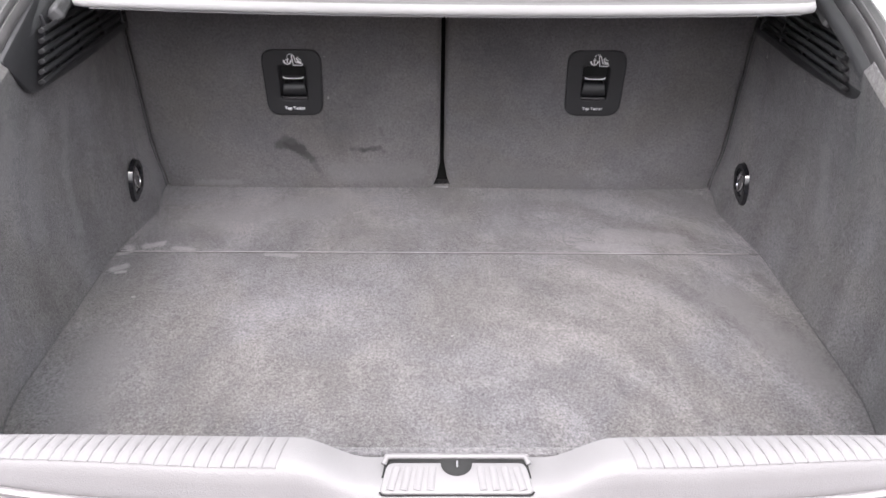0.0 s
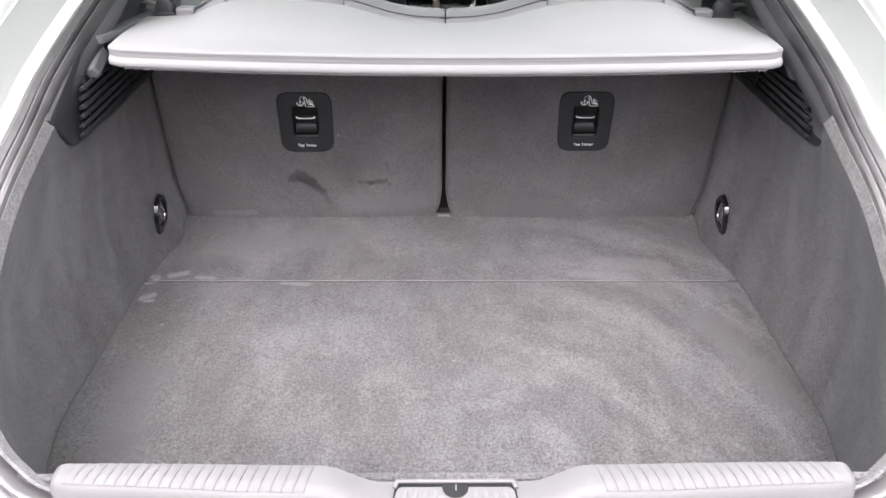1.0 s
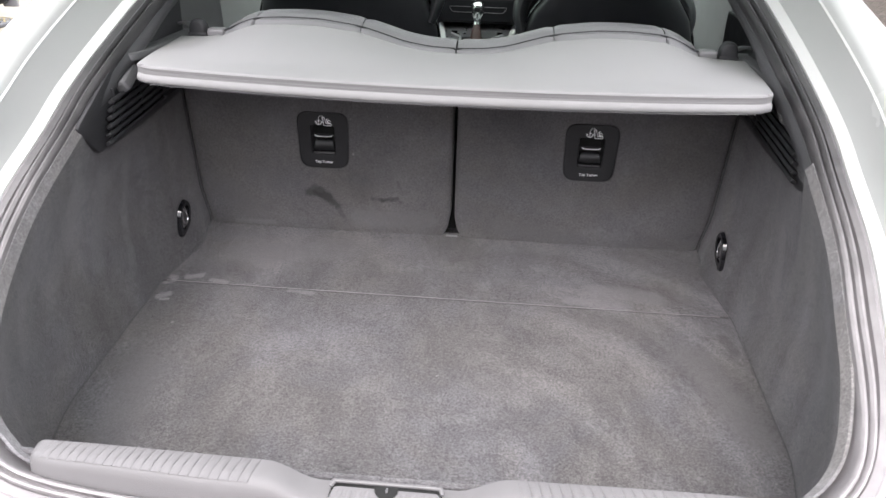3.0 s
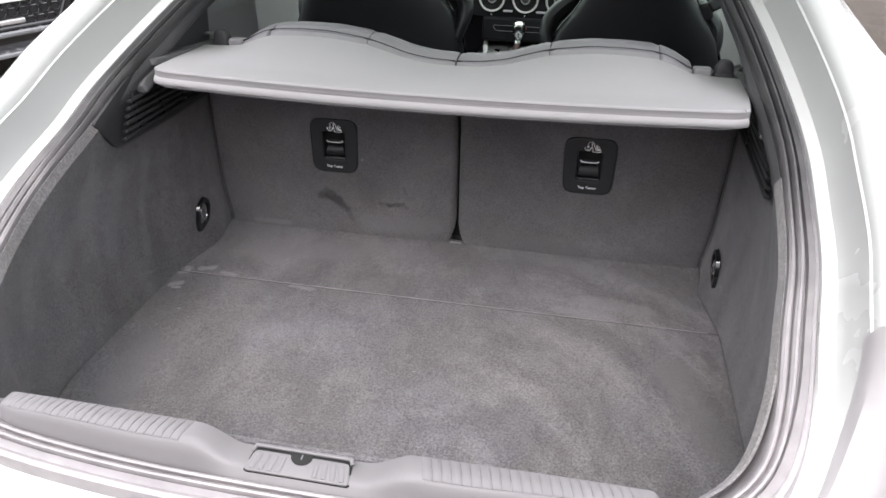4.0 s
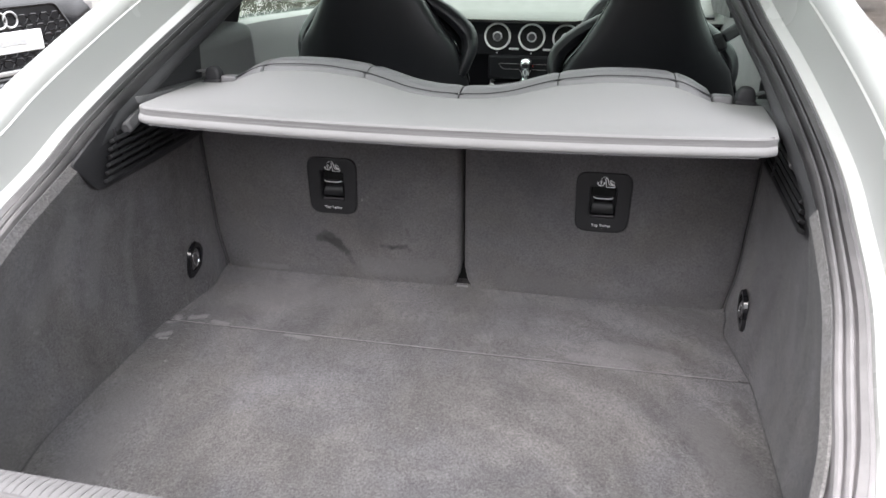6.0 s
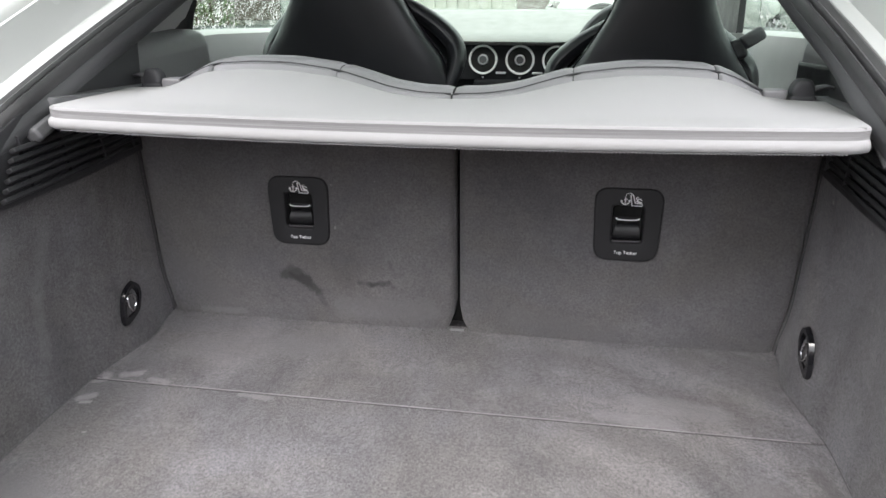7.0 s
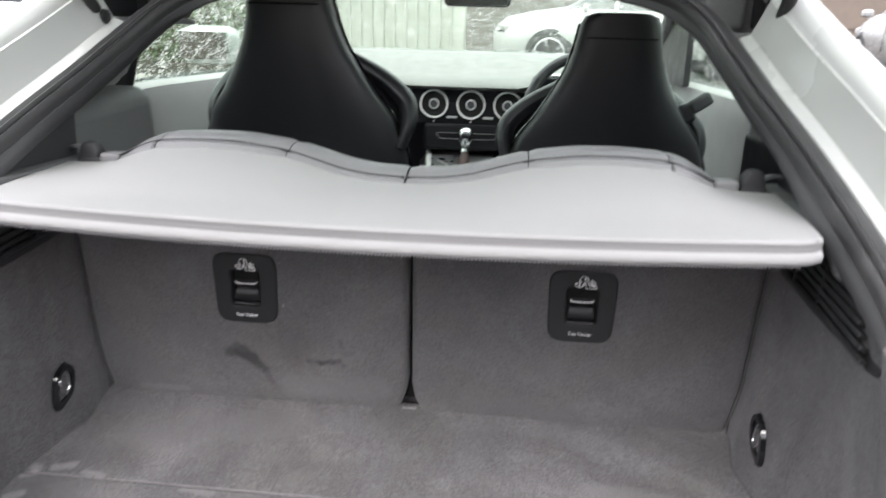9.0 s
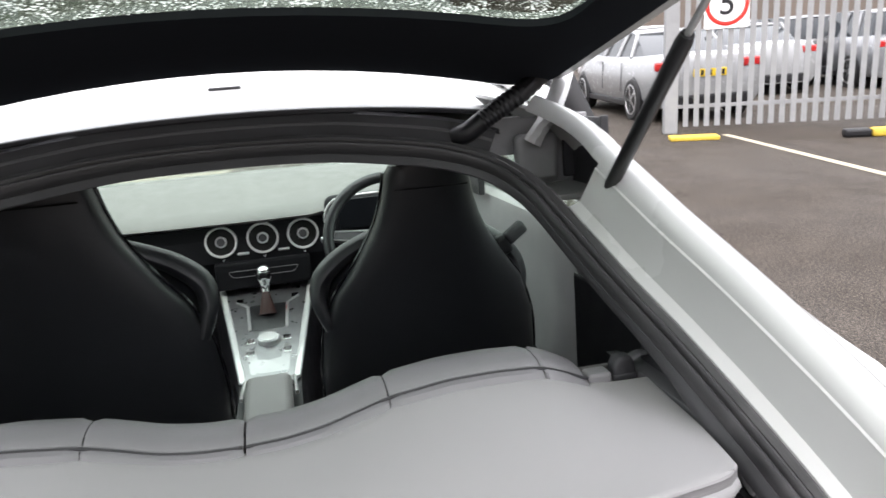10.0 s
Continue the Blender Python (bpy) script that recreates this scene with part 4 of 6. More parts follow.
# ---- rear backrests ----
def backrest(side):
    name = "folding_rear_seat"
    x0 = 0.0035
    seat = thing(name, "grey velour back of a rear seat with dark scuffs" if side < 0 else "grey velour back of a rear seat", "car seat", (side * 0.26, 1.36, 0.78), "rear seats")
    cx, cz = (-0.266, 0.974) if side < 0 else (0.271, 0.977)
    levels = sorted([0.758 + 0.393 * k / 14 for k in range(15) if abs(0.758 + 0.393 * k / 14 - cz) > 0.045] + [cz - 0.026, cz + 0.034])
    rows = []
    for z in levels:
        t = (z - 0.766) / 0.40
        y = 1.334 - 0.034 * t
        inner = x0 + 0.012 * max(0, 1 - t * 9) ** 1.5
        outer = along(z, EDGE_OUT) + (0.009 if side < 0 else 0.0)
        e = 0.010
        edge = e * (0.6 if z in (levels[0], levels[-1]) else 0)
        hx = abs(cx)
        rows.append([(side * x, y + dy + edge, z) for x, dy in ((inner, 0.05), (inner + 0.001, e), (inner + 0.004, 0.004), (inner + 0.012, 0.0), (inner + 0.12, -0.003), (hx - 0.024, -0.004), (hx + 0.024, -0.004), (outer - 0.12, -0.003), (outer - 0.014, 0.0), (outer - 0.005, 0.004), (outer - 0.001, e), (outer, 0.05))])
    rows.append([(x, y + 0.05, z) for x, y, z in rows[-1]])
    bm = bmesh.new()
    grid = [[bm.verts.new(p) for p in row] for row in rows]
    for i, (lo, hi) in enumerate(zip(grid, grid[1:])):
        for j in range(len(lo) - 1):
            if not (j == 5 and abs(levels[i] - (cz - 0.026)) < 1e-6):
                bm.faces.new((lo[j], lo[j + 1], hi[j + 1], hi[j]))
    part("panel", bm, M_BACK, seat)
    # dark tube down the crease, drawn in place of the gap's shade
    crease = [(side * (along(z, EDGE_OUT) + (0.009 if side < 0 else 0.0) + 0.0012), 1.3365 - 0.034 * (z - 0.766) / 0.40, z) for z in (0.76 + 0.02 * k for k in range(18))]
    part("side_gap_shade", tube(crease, 0.0010, 6), M_TRIM, seat, "dark line for the shade in the gap beside the backrest")
    # tether plate
    lean = Matrix.Translation((cx, 1.3107, cz)) @ Matrix.Rotation(radians(90 + 4.6), 4, "X")
    o = rounded([(-0.053, 0.060), (0.053, 0.060), (0.0495, -0.060), (-0.0495, -0.060)], 0.024, 6)
    h = [(x, y + 0.0015) for x, y in rounded([(-0.0245, 0.031), (0.0245, 0.031), (0.0235, -0.031), (-0.0235, -0.031)], 0.007, 6)]
    bm = bmesh.new()
    n = len(o)
    rings = [[bm.verts.new((x * s, y * s, z)) for x, y in o] for s, z in ((1, -0.003), (1, 0.001), (0.985, 0.003), (0.965, 0.0036), (0.93, 0.0037))]
    rings += [[bm.verts.new((x * s, (y - 0.0015) * s + 0.0015, z)) for x, y in h] for s, z in ((1.16, 0.0037), (1.08, 0.0036), (1.03, 0.003), (1.0, 0.0015), (0.98, -0.004), (0.96, -0.020))]
    for a, b in zip(rings, rings[1:]):
        for i in range(n):
            bm.faces.new((a[i], a[(i + 1) % n], b[(i + 1) % n], b[i]))
    bm.faces.new(rings[-1])
    bm.transform(lean)
    plate = part("tether_plate", bm, M_PLATE, seat, "black plastic plate with a recessed tether anchor")
    part("recess_shade", prism([(-0.0225, 0.008), (0.0225, 0.008), (0.0225, 0.034), (-0.0225, 0.034)], lean @ Matrix.Translation((0, 0, -0.018)), 0.002), M_VOID, plate)
    flap = loft([[(x * w, y, z) for x in (-1, -0.85, -0.5, 0, 0.5, 0.85, 1)] for y, z, w in ((-0.026, -0.006, 0.0215), (-0.023, -0.0035, 0.0215), (-0.016, -0.002, 0.021), (-0.006, -0.005, 0.018), (0.000, -0.010, 0.016), (0.002, -0.016, 0.015))], False)
    flap.transform(lean)
    part("flap", flap, M_BLACK, plate, "black tether flap")
    bar = tube([lean @ Vector(p) for p in smooth_line([(-0.018, 0.0105, -0.003), (-0.014, 0.0085, -0.001), (0, 0.008, -0.0005), (0.014, 0.0085, -0.001), (0.018, 0.0105, -0.003)], 4)], 0.0011, 6)
    part("anchor_bar", bar, M_BAR, plate, "thin bright anchor bar")
    part("lettering", lettering("Top Tether", 0.0078, lean @ Matrix.Translation((0.0, -0.0455, 0.0037))), M_PRINT, plate, "white printed words Top Tether")
    # printed sign: an anchor, its strap of dashes, and a child in a seat
    def line(r, *pts):
        return tube([lean @ Vector(((x - 250) * 0.000283, (258 - y) * 0.000283, 0.0042)) for x, y in pts], r, 5)
    strap = [(249 + 22 * math.cos(q), 93 + 24 * math.sin(q)) for q in (radians(a) for a in range(175, 371, 14))]
    sign = joined(line(0.0009, (229, 98), (227, 128)), line(0.0007, (218, 106), (239, 104)), line(0.0010, (206, 112), (209, 124), (217, 131), (228, 134), (239, 130), (247, 122), (250, 110)), line(0.0009, (203, 120), (206, 110), (213, 116)), line(0.0009, (243, 115), (251, 108), (253, 118)),
                  *(line(0.0008, a, b) for a, b in zip(strap[::2], strap[1::2])),
                  line(0.0009, (254, 82), (264, 140), (315, 140), (320, 134), (318, 129), (280, 124), (268, 82), (258, 78), (254, 82)),
                  line(0.0021, (290, 90), (291, 92)), line(0.0010, (283, 94), (290, 108), (302, 118), (315, 120)), line(0.0008, (284, 112), (300, 124), (313, 125)), line(0.0009, (292, 100), (304, 101), (313, 108)))
    part("printed_sign", sign, M_PRINT, plate, "white printed tether sign")
    return seat


for side in (-1, 1):
    backrest(side)
structure("wall_front", rbox((0, 1.392, 0.95), (1.12, 0.01, 0.40), 0.002), M_SIDE, "velour lining behind the rear seats", "wall")
# strip behind the seat gap that paints its shade
structure("wall_front_gap", rbox((0, 1.375, 0.94), (0.06, 0.012, 0.34), 0.002), M_VOID, "near-black strip for the shade between the rear seats", "wall")
tagged(part("floor_clip", rbox((0.0, 1.338, 0.7665), (0.024, 0.006, 0.003), 0.001), M_STITCH), "small pale clip at the foot of the backrest gap", "clip")

# ---- parcel shelf ----
CREST = [(0, 1.181), (0.05, 1.183), (0.095, 1.191), (0.135, 1.205), (0.175, 1.218), (0.25, 1.229), (0.31, 1.230), (0.37, 1.226), (0.40, 1.214), (0.43, 1.197), (0.455, 1.189), (0.5, 1.187), (0.55, 1.187)]


def crest(x):
    a = abs(x)
    return 1.172 + 0.87 * (sum(along(abs(a + d), CREST) for d in (-0.012, -0.006, 0, 0.006, 0.012)) / 5 - 1.181)


shelf = thing("parcel_shelf", "pale grey cloth parcel shelf with two humps and a rolled edge", "parcel shelf", (0, 1.15, 1.13))
PLAN = [(1.018, 0.490), (1.03, 0.497), (1.06, 0.502), (1.10, 0.507), (1.12, 0.509), (1.18, 0.512), (1.268, 0.517)]


def front_y(x):
    return 1.030 - 0.046 * (1 - (x / 0.5) ** 2)


def shelf_row(f):
    row = []
    y_side = 1.018 + f * (1.268 - 1.018)
    w = along(y_side, PLAN)
    for k in range(61):
        x = w * (-1 + k / 30)
        y = (front_y(x) + 0.006) * (1 - f) + 1.268 * f
        t = (f - 0.22) / 0.78
        rise = (t + math.sqrt(t * t + 0.006)) / (1 + math.sqrt(1.006))
        z = 1.173 + (crest(x) - 1.173) * rise
        row.append((x, y, z - 0.005 * ease((f - 0.9) / 0.1) * (1 if abs(x) < 0.44 else 0)))
    return row


def shelf_ring(f):
    row = shelf_row(f)
    return row + [(x, y, z - 0.006) for x, y, z in reversed(row)]


part("board", loft([shelf_ring(k / 20) for k in range(21)]), M_BOARD, shelf)
HEM = ((0.006, 1.1732), (0.0, 1.1729), (-0.0040, 1.1715), (-0.0054, 1.1690))
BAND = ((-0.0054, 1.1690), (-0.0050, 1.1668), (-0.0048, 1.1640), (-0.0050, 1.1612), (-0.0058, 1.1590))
BEAD = ((-0.0058, 1.1590), (-0.0078, 1.1576), (-0.0100, 1.1556), (-0.0112, 1.1530), (-0.0112, 1.1500), (-0.0098, 1.1468), (-0.006, 1.1446), (0.02, 1.1480))


def hem_rows(profile):
    rows = []
    for k in range(61):
        x = 0.497 * (-1 + k / 30)
        e = max(0, abs(x) - 0.469) / 0.028
        rows.append([(x, front_y(x) + 0.004 + dy + 0.012 * e * e, z) for dy, z in profile])
    return rows


part("front_hem", loft(hem_rows(HEM), False), M_BOARD, shelf)
part("front_band", loft(hem_rows(BAND), False), M_BAND, shelf, "ribbed cloth band, darkened in colour for its shade")
part("front_bead", loft(hem_rows(BEAD), False), M_BOARD, shelf, "rolled lower edge")
stitch = joined(*(rbox((x, front_y(x) - 0.0050, 1.1446), (0.0016, 0.0030, 0.0011), 0) for x in (-0.468 + 0.0042 * k for k in range(224))))
tagged(part("stitching", stitch, M_STITCH, shelf), kind="stuff")
ROLL = [(1.250 + (y - 1.276) * 1.7, z * 1.02) for y, z in [(1.276, -0.010), (1.275, -0.002), (1.278, 0.006), (1.283, 0.009), (1.287, 0.0095), (1.2885, 0.007), (1.290, 0.0105), (1.298, 0.0155), (1.312, 0.017), (1.326, 0.014), (1.335, 0.004), (1.337, -0.02)]]
for side in (-1, 1):
    for a, b in ((0.0015, 0.174), (0.1755, 0.371), (0.3725, 0.432)):
        rows = []
        for k in range(17):
            x = a + (b - a) * k / 16
            q = 1 - 0.12 * (1 if k in (0, 16) else 0)
            rows.append([(side * x, 1.288 + (y - 1.288) * q, crest(x) - 0.004 + z * q - 0.25 * max(0, x - 0.40) * 0.4) for y, z in ROLL])
        part("edge_roll", loft(rows, False), M_VINYL, shelf, "smooth grey vinyl padded roll")
    seam = [(side * x, 1.2625, crest(x) + 0.0050) for x in (0.002 + 0.43 * k / 60 for k in range(61))]
    part("piping", tube(seam, 0.0019, 6), M_PIPE, shelf)
    part("end_block", rbox((side * 0.4515, 1.281, 1.184), (0.034, 0.028, 0.016), 0.005, seg=3), M_VINYL, shelf)
    knob = thing("release_lever", "dark grey rounded backrest release lever beside the shelf", "release lever", (side * 0.495, 1.30, 1.18), "release levers")
    part("lever", prism(rounded([(-0.016, 0), (0.016, 0), (0.0165, 0.016), (0.011, 0.0315), (-0.008, 0.0325), (-0.0165, 0.020)], 0.011, 6), Matrix(((side, 0, 0, side * 0.491), (0, 0, -1, 1.296), (0, 1, 0, 1.174), (0, 0, 0, 1))), 0.019, 0.006, 3), M_TRIM, knob)
    part("lever_foot", rbox((side * 0.491, 1.289, 1.178), (0.036, 0.026, 0.010), 0.003), M_TRIM, knob)
    strap = smooth_line([(side * 0.505, 1.305, 1.188), (side * 0.525, 1.31, 1.194), (side * 0.55, 1.32, 1.191), (side * 0.585, 1.335, 1.200)], 5)
    tagged(part("belt_strap", tube(strap, 0.006, 8, squash=(1.6, 0.5)), M_VINYL), "short grey strap beside the release lever", "strap")

# ---- cabin ----
for side in (-1, 1):
    trim = thing("door_trim", "grey door lining under the side window", "door trim", (side * 0.68, 2.4, 0.7), "door linings")
    rows, pocket = [], []
    for y in (1.34, 1.5, 1.7, 1.9, 2.05, 2.2, 2.5, 2.8, 3.0, 3.2):
        zb = 1.205 + 0.042 * ease((y - 1.4) / 0.4)
        zl = 0.84 + 0.265 * (y - 1.887)
        rows.append([(side * x, y, z) for x, z in ((0.72, zb + 0.01), (0.70, zb + 0.012), (0.675, zb), (0.663, zb - 0.05), (0.668, (zb - 0.05 + zl) / 2), (0.655, zl + 0.01), (0.662, zl - 0.004))])
        pocket.append([(side * x, y, z) for x, z in ((0.662, zl - 0.002), (0.672, zl - 0.03), (0.674, zl - 0.15), (0.68, 0.52))])
    part("lining", thick(loft(rows, False), 0.006), M_DOORTRIM, trim)
    part("lower_lining", thick(loft(pocket, False), 0.006), M_PILLAR, trim, "darker lower door lining")
    part("shoulder_pad", rbox((side * 0.66, 1.56, 1.165), (0.11, 0.33, 0.17), 0.035, (5, 0, side * 3), 4), M_QUARTER, trim, "dark padded quarter trim")
    part("pull_handle", tube(smooth_line([(side * 0.655, 2.35, 1.02), (side * 0.62, 2.40, 1.06), (side * 0.62, 2.6, 1.10), (side * 0.655, 2.68, 1.10)], 5), 0.013, 8), M_SATIN, trim)
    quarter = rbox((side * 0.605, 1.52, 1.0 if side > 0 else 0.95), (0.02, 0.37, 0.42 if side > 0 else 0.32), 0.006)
    # same lining both sides; on the right its shade is put in as black
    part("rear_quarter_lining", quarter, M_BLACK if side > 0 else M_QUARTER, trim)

SEAT_W = [(0.7, 0.2374), (0.85, 0.2479), (0.95, 0.2511), (1.06, 0.2405), (1.15, 0.2089), (1.2, 0.172), (1.245, 0.1435), (1.276, 0.1255), (1.31, 0.1087), (1.35, 0.096), (1.385, 0.0886), (1.41, 0.0844), (1.425, 0.076), (1.432, 0.058)]


def front_seat(inboard):
    seat = thing("front_seat", "black leather sports seat with a one-piece high back", "car seat", (0.365, 1.98, 0.55), "front seats")
    rings = []
    for z, w in SEAT_W:
        y = 1.845 + 0.10 * max(0, (1.43 - z) / 0.48) ** 1.1
        d = 0.11 if z < 1.2 else 0.11 - 0.02 * ease((z - 1.2) / 0.2)
        ring = []
        for q in range(32):
            a = 2 * math.pi * q / 32
            c, s = math.cos(a), math.sin(a)
            ex = 0.5
            px = w * math.copysign(abs(c) ** ex, c)
            py = d * 0.5 * math.copysign(abs(s) ** (ex * 1.2), s)
            py += (0.028 * (px / 0.23) ** 2 if py < 0 else 0.02 * (px / 0.23) ** 2)
            ring.append((0.365 + px, y + d * 0.5 + py, z))
        rings.append(ring)
    part("backrest", loft(rings), M_LEATHER, seat)
    part("head_seam", tube([(0.365 + x, 1.853 - 0.004 + 0.028 * (x / 0.23) ** 2, 1.380) for x in (-0.074 + 0.148 * k / 12 for k in range(13))], 0.0016, 6), M_VOID, seat)
    for s in (-1, 1):
        w = 1 if s == inboard else 0.9
        bol = smooth_line([(0.365 + s * w * x, y, z) for x, y, z in ((0.10, 1.95, 1.285), (0.135, 1.98, 1.26), (0.185, 2.01, 1.225), (0.226, 2.022, 1.185), (0.238, 2.01, 1.15), (0.234, 1.99, 1.115), (0.222, 1.975, 1.075))], 5)
        wing = [[(0.365 + s * (along(q.z, SEAT_W) - 0.05), 1.965 + 0.06 * (1.25 - q.z), q.z - 0.03), q + Vector((-s * 0.025, 0.022, -0.012)), q + Vector((0, 0.01, 0.004))] for q in bol]
        part("bolster_wing", thick(loft(wing, False), 0.012), M_LEATHER, seat)
        part("side_bolster", tube(bol, [0.014 + 0.014 * math.sin(math.pi * k / (len(bol) - 1)) for k in range(len(bol))], 12, squash=(0.8, 1.3), up=(0, 1, 0)), M_LEATHER, seat)
        part("seat_edge", tube(smooth_line([(0.365 + s * (w + 0.0005), 1.845 + 0.10 * max(0, (1.43 - z) / 0.48) ** 1.1 + 0.055 + 0.02, z) for z, w in SEAT_W[1:-2]], 3), 0.004, 6), M_GLOSS, seat)
    part("cushion", rbox((0.365, 2.25, 0.72), (0.46, 0.52, 0.16), 0.06, (4, 0, 0), 4), M_LEATHER, seat)
    part("seat_base", rbox((0.365, 2.20, 0.58), (0.40, 0.46, 0.14), 0.02), M_BLACK, seat)
    return seat


front_seat(-1)
FRAME = TUB @ Matrix.Translation((-0.695, -0.10, 0.05))
front_seat(1)
FRAME = TUB
guide = thing("belt_guide", "black folding belt guide on the seat shoulder", "belt guide", (0.55, 1.95, 1.22))
part("guide_arm", rbox((0.562, 1.95, 1.247), (0.055, 0.025, 0.030), 0.008, (0, -32, 12), 3), M_TRIM, guide)

dash = thing("dashboard", "grey dashboard with three round air vents", "dashboard", (0, 2.95, 0.8))
rows = []
for k in range(29):
    x = -0.70 + 0.05 * k
    bow = 0.05 * (x / 0.7) ** 2
    hood = 0.035 * math.exp(-((x - 0.36) / 0.15) ** 4)
    rows.append([(x, y + b * bow, z + hh * hood) for y, z, b, hh in ((2.93, 0.72, 0, 0), (2.86, 0.95, 0.4, 0), (2.815, 1.06, 0.6, 0), (2.80, 1.09, 0.8, 0), (2.795, 1.20, 1, 0), (2.765, 1.205, 1, 0.6), (2.752, 1.213, 1, 1), (2.762, 1.223, 1, 1), (2.85, 1.245, 0.8, 1), (3.0, 1.29, 0.4, 0.4), (3.12, 1.318, 0, 0), (3.25, 1.325, -0.3, 0), (3.3, 1.30, -0.4, 0))])
part("dash_pad", thick(loft([r[4:] for r in rows], False), 0.01), M_DASH, dash)
part("dash_lower", thick(loft([r[:5] for r in rows], False), 0.01), M_FASCIA, dash, "black lower dashboard")
part("fascia", thick(loft([[(x, 2.7885 + 0.05 * (x / 0.7) ** 2 * f, z) for x in (-0.66 + 0.06 * k for k in range(17))] for z, f in ((1.085, 0.8), (1.10, 0.8), (1.158, 0.95))], False), 0.003), M_FASCIA, dash, "black fascia strip")
for x in (-0.134, -0.006, 0.120):
    m = Matrix.Translation((x, 2.787, 1.152)) @ Matrix.Rotation(radians(90), 4, "X")
    vent = part("air_vent", lathe([(0.0425, -0.03), (0.0425, 0.006), (0.0435, 0.010), (0.0490, 0.0105), (0.0505, 0.006), (0.0505, -0.004)], m, 40), M_RING, dash, "round vent with a bright ring")
    part("vent_throat", lathe([(0.0432, 0.004), (0.043, -0.02), (0.001, -0.022)], m, 28), M_VOID, vent)
    part("hub", lathe([(0.017, -0.02), (0.0185, 0.006), (0.017, 0.009), (0.014, 0.0095), (0.013, 0.008), (0.001, 0.008)], m, 24), M_SATIN, vent, "satin hub")
    part("display", lathe([(0.0128, 0.0084), (0.0120, 0.0092), (0.001, 0.0093)], m, 20), M_PILLAR, vent)
    for k in range(12):
        part("vane", prism([(-0.0011, 0.0185), (0.0011, 0.0185), (0.0014, 0.0425), (-0.0014, 0.0425)], m @ pose(0, 0, -0.004, 0, 0, k * 30), 0.006), M_BLACK, vent)
    part("marker", prism([(-0.004, 0.003), (0.004, 0.003), (0, -0.004)], Matrix.Translation((x, 2.785, 1.092)) @ Matrix.Rotation(radians(90), 4, "X"), 0.002), M_SATIN, dash)
for x in (-0.071, 0.055):
    part("toggle", rbox((x, 2.784, 1.108), (0.036, 0.012, 0.008), 0.003), M_SATIN, dash)
o = rounded([(-0.11, 0.010), (0.11, 0.010), (0.095, -0.010), (-0.095, -0.010)], 0.009)
part("switch_strip", tube([Vector((-0.016 + x, 2.772, 1.045 + y)) for x, y in o], 0.0010, 6, True), M_VINYL, dash)
part("switch_panel", rbox((-0.016, 2.80, 1.04), (0.30, 0.05, 0.09), 0.01), M_FASCIA, dash)
part("hazard_button", rbox((-0.002, 2.772, 1.048), (0.014, 0.004, 0.006), 0.001), M_RED, dash)
part("speaker_grille", rbox((0.60, 2.84, 1.235), (0.08, 0.06, 0.006), 0.002, (6, 0, -10)), M_BLACK, dash)
for side in (-1, 1):
    m = Matrix.Translation((side * 0.60, 2.82, 1.16)) @ Matrix.Rotation(radians(90), 4, "X")
    part("end_vent", lathe([(0.0435, -0.03), (0.0435, 0.006), (0.0475, 0.010), (0.0495, 0.006), (0.0495, -0.004)], m, 32), M_RING, dash)
hoodline = smooth_line([(0.20, 2.735, 1.17), (0.19, 2.735, 1.20), (0.215, 2.735, 1.245), (0.27, 2.73, 1.262), (0.46, 2.73, 1.262), (0.53, 2.735, 1.245), (0.55, 2.735, 1.19)], 6)
part("cluster_rim", tube(hoodline, 0.004, 8), M_SATIN, dash)
part("cluster_hood", rbox((0.37, 2.765, 1.20), (0.35, 0.06, 0.13), 0.03, seg=3), M_FASCIA, dash)
part("cluster_screen", rbox((0.37, 2.733, 1.205), (0.27, 0.006, 0.095), 0.006), M_SCREEN, dash)

wheel = thing("steering_wheel", "black leather steering wheel with bright spokes", "steering wheel", (0.365, 2.50, 1.0))
m = Matrix.Translation((0.365, 2.47, 1.165)) @ Matrix.Rotation(radians(90 - 24), 4, "X")
part("rim", tube([m @ Vector((0.182 * math.cos(a), 0.182 * math.sin(a) * (0.94 if math.sin(a) < -0.75 else 1), 0)) for a in (2 * math.pi * k / 56 for k in range(56))], 0.0165, 10, True), M_LEATHER, wheel)
part("hub", lathe([(0.068, -0.04), (0.07, 0.0), (0.06, 0.018), (0.03, 0.026), (0.001, 0.027)], m, 28), M_LEATHER, wheel)
for a in (8, 172, 270):
    part("spoke", prism(rounded([(0.06, -0.022), (0.175, -0.014), (0.175, 0.014), (0.06, 0.022)], 0.006), m @ pose(0, 0, -0.008, 0, 0, a), 0.014, 0.004), M_VINYL, wheel)
    part("spoke_trim", tube([m @ pose(0, 0, 0, 0, 0, a) @ Vector(p) for p in ((0.07, -0.016, 0.008), (0.165, -0.012, 0.006), (0.168, 0.012, 0.006), (0.07, 0.016, 0.008))], 0.0025, 6, True), M_SATIN, wheel)
part("column", tube([m @ Vector((0, 0, -0.03)), m @ Vector((0, 0, -0.26))], 0.05, 14), M_BLACK, wheel)
for s in (-1, 1):
    part("stalk", tube([m @ Vector((s * 0.05, 0.01, -0.06)), m @ Vector((s * 0.20, 0.03, -0.055))], 0.008, 8), M_SATIN, wheel)

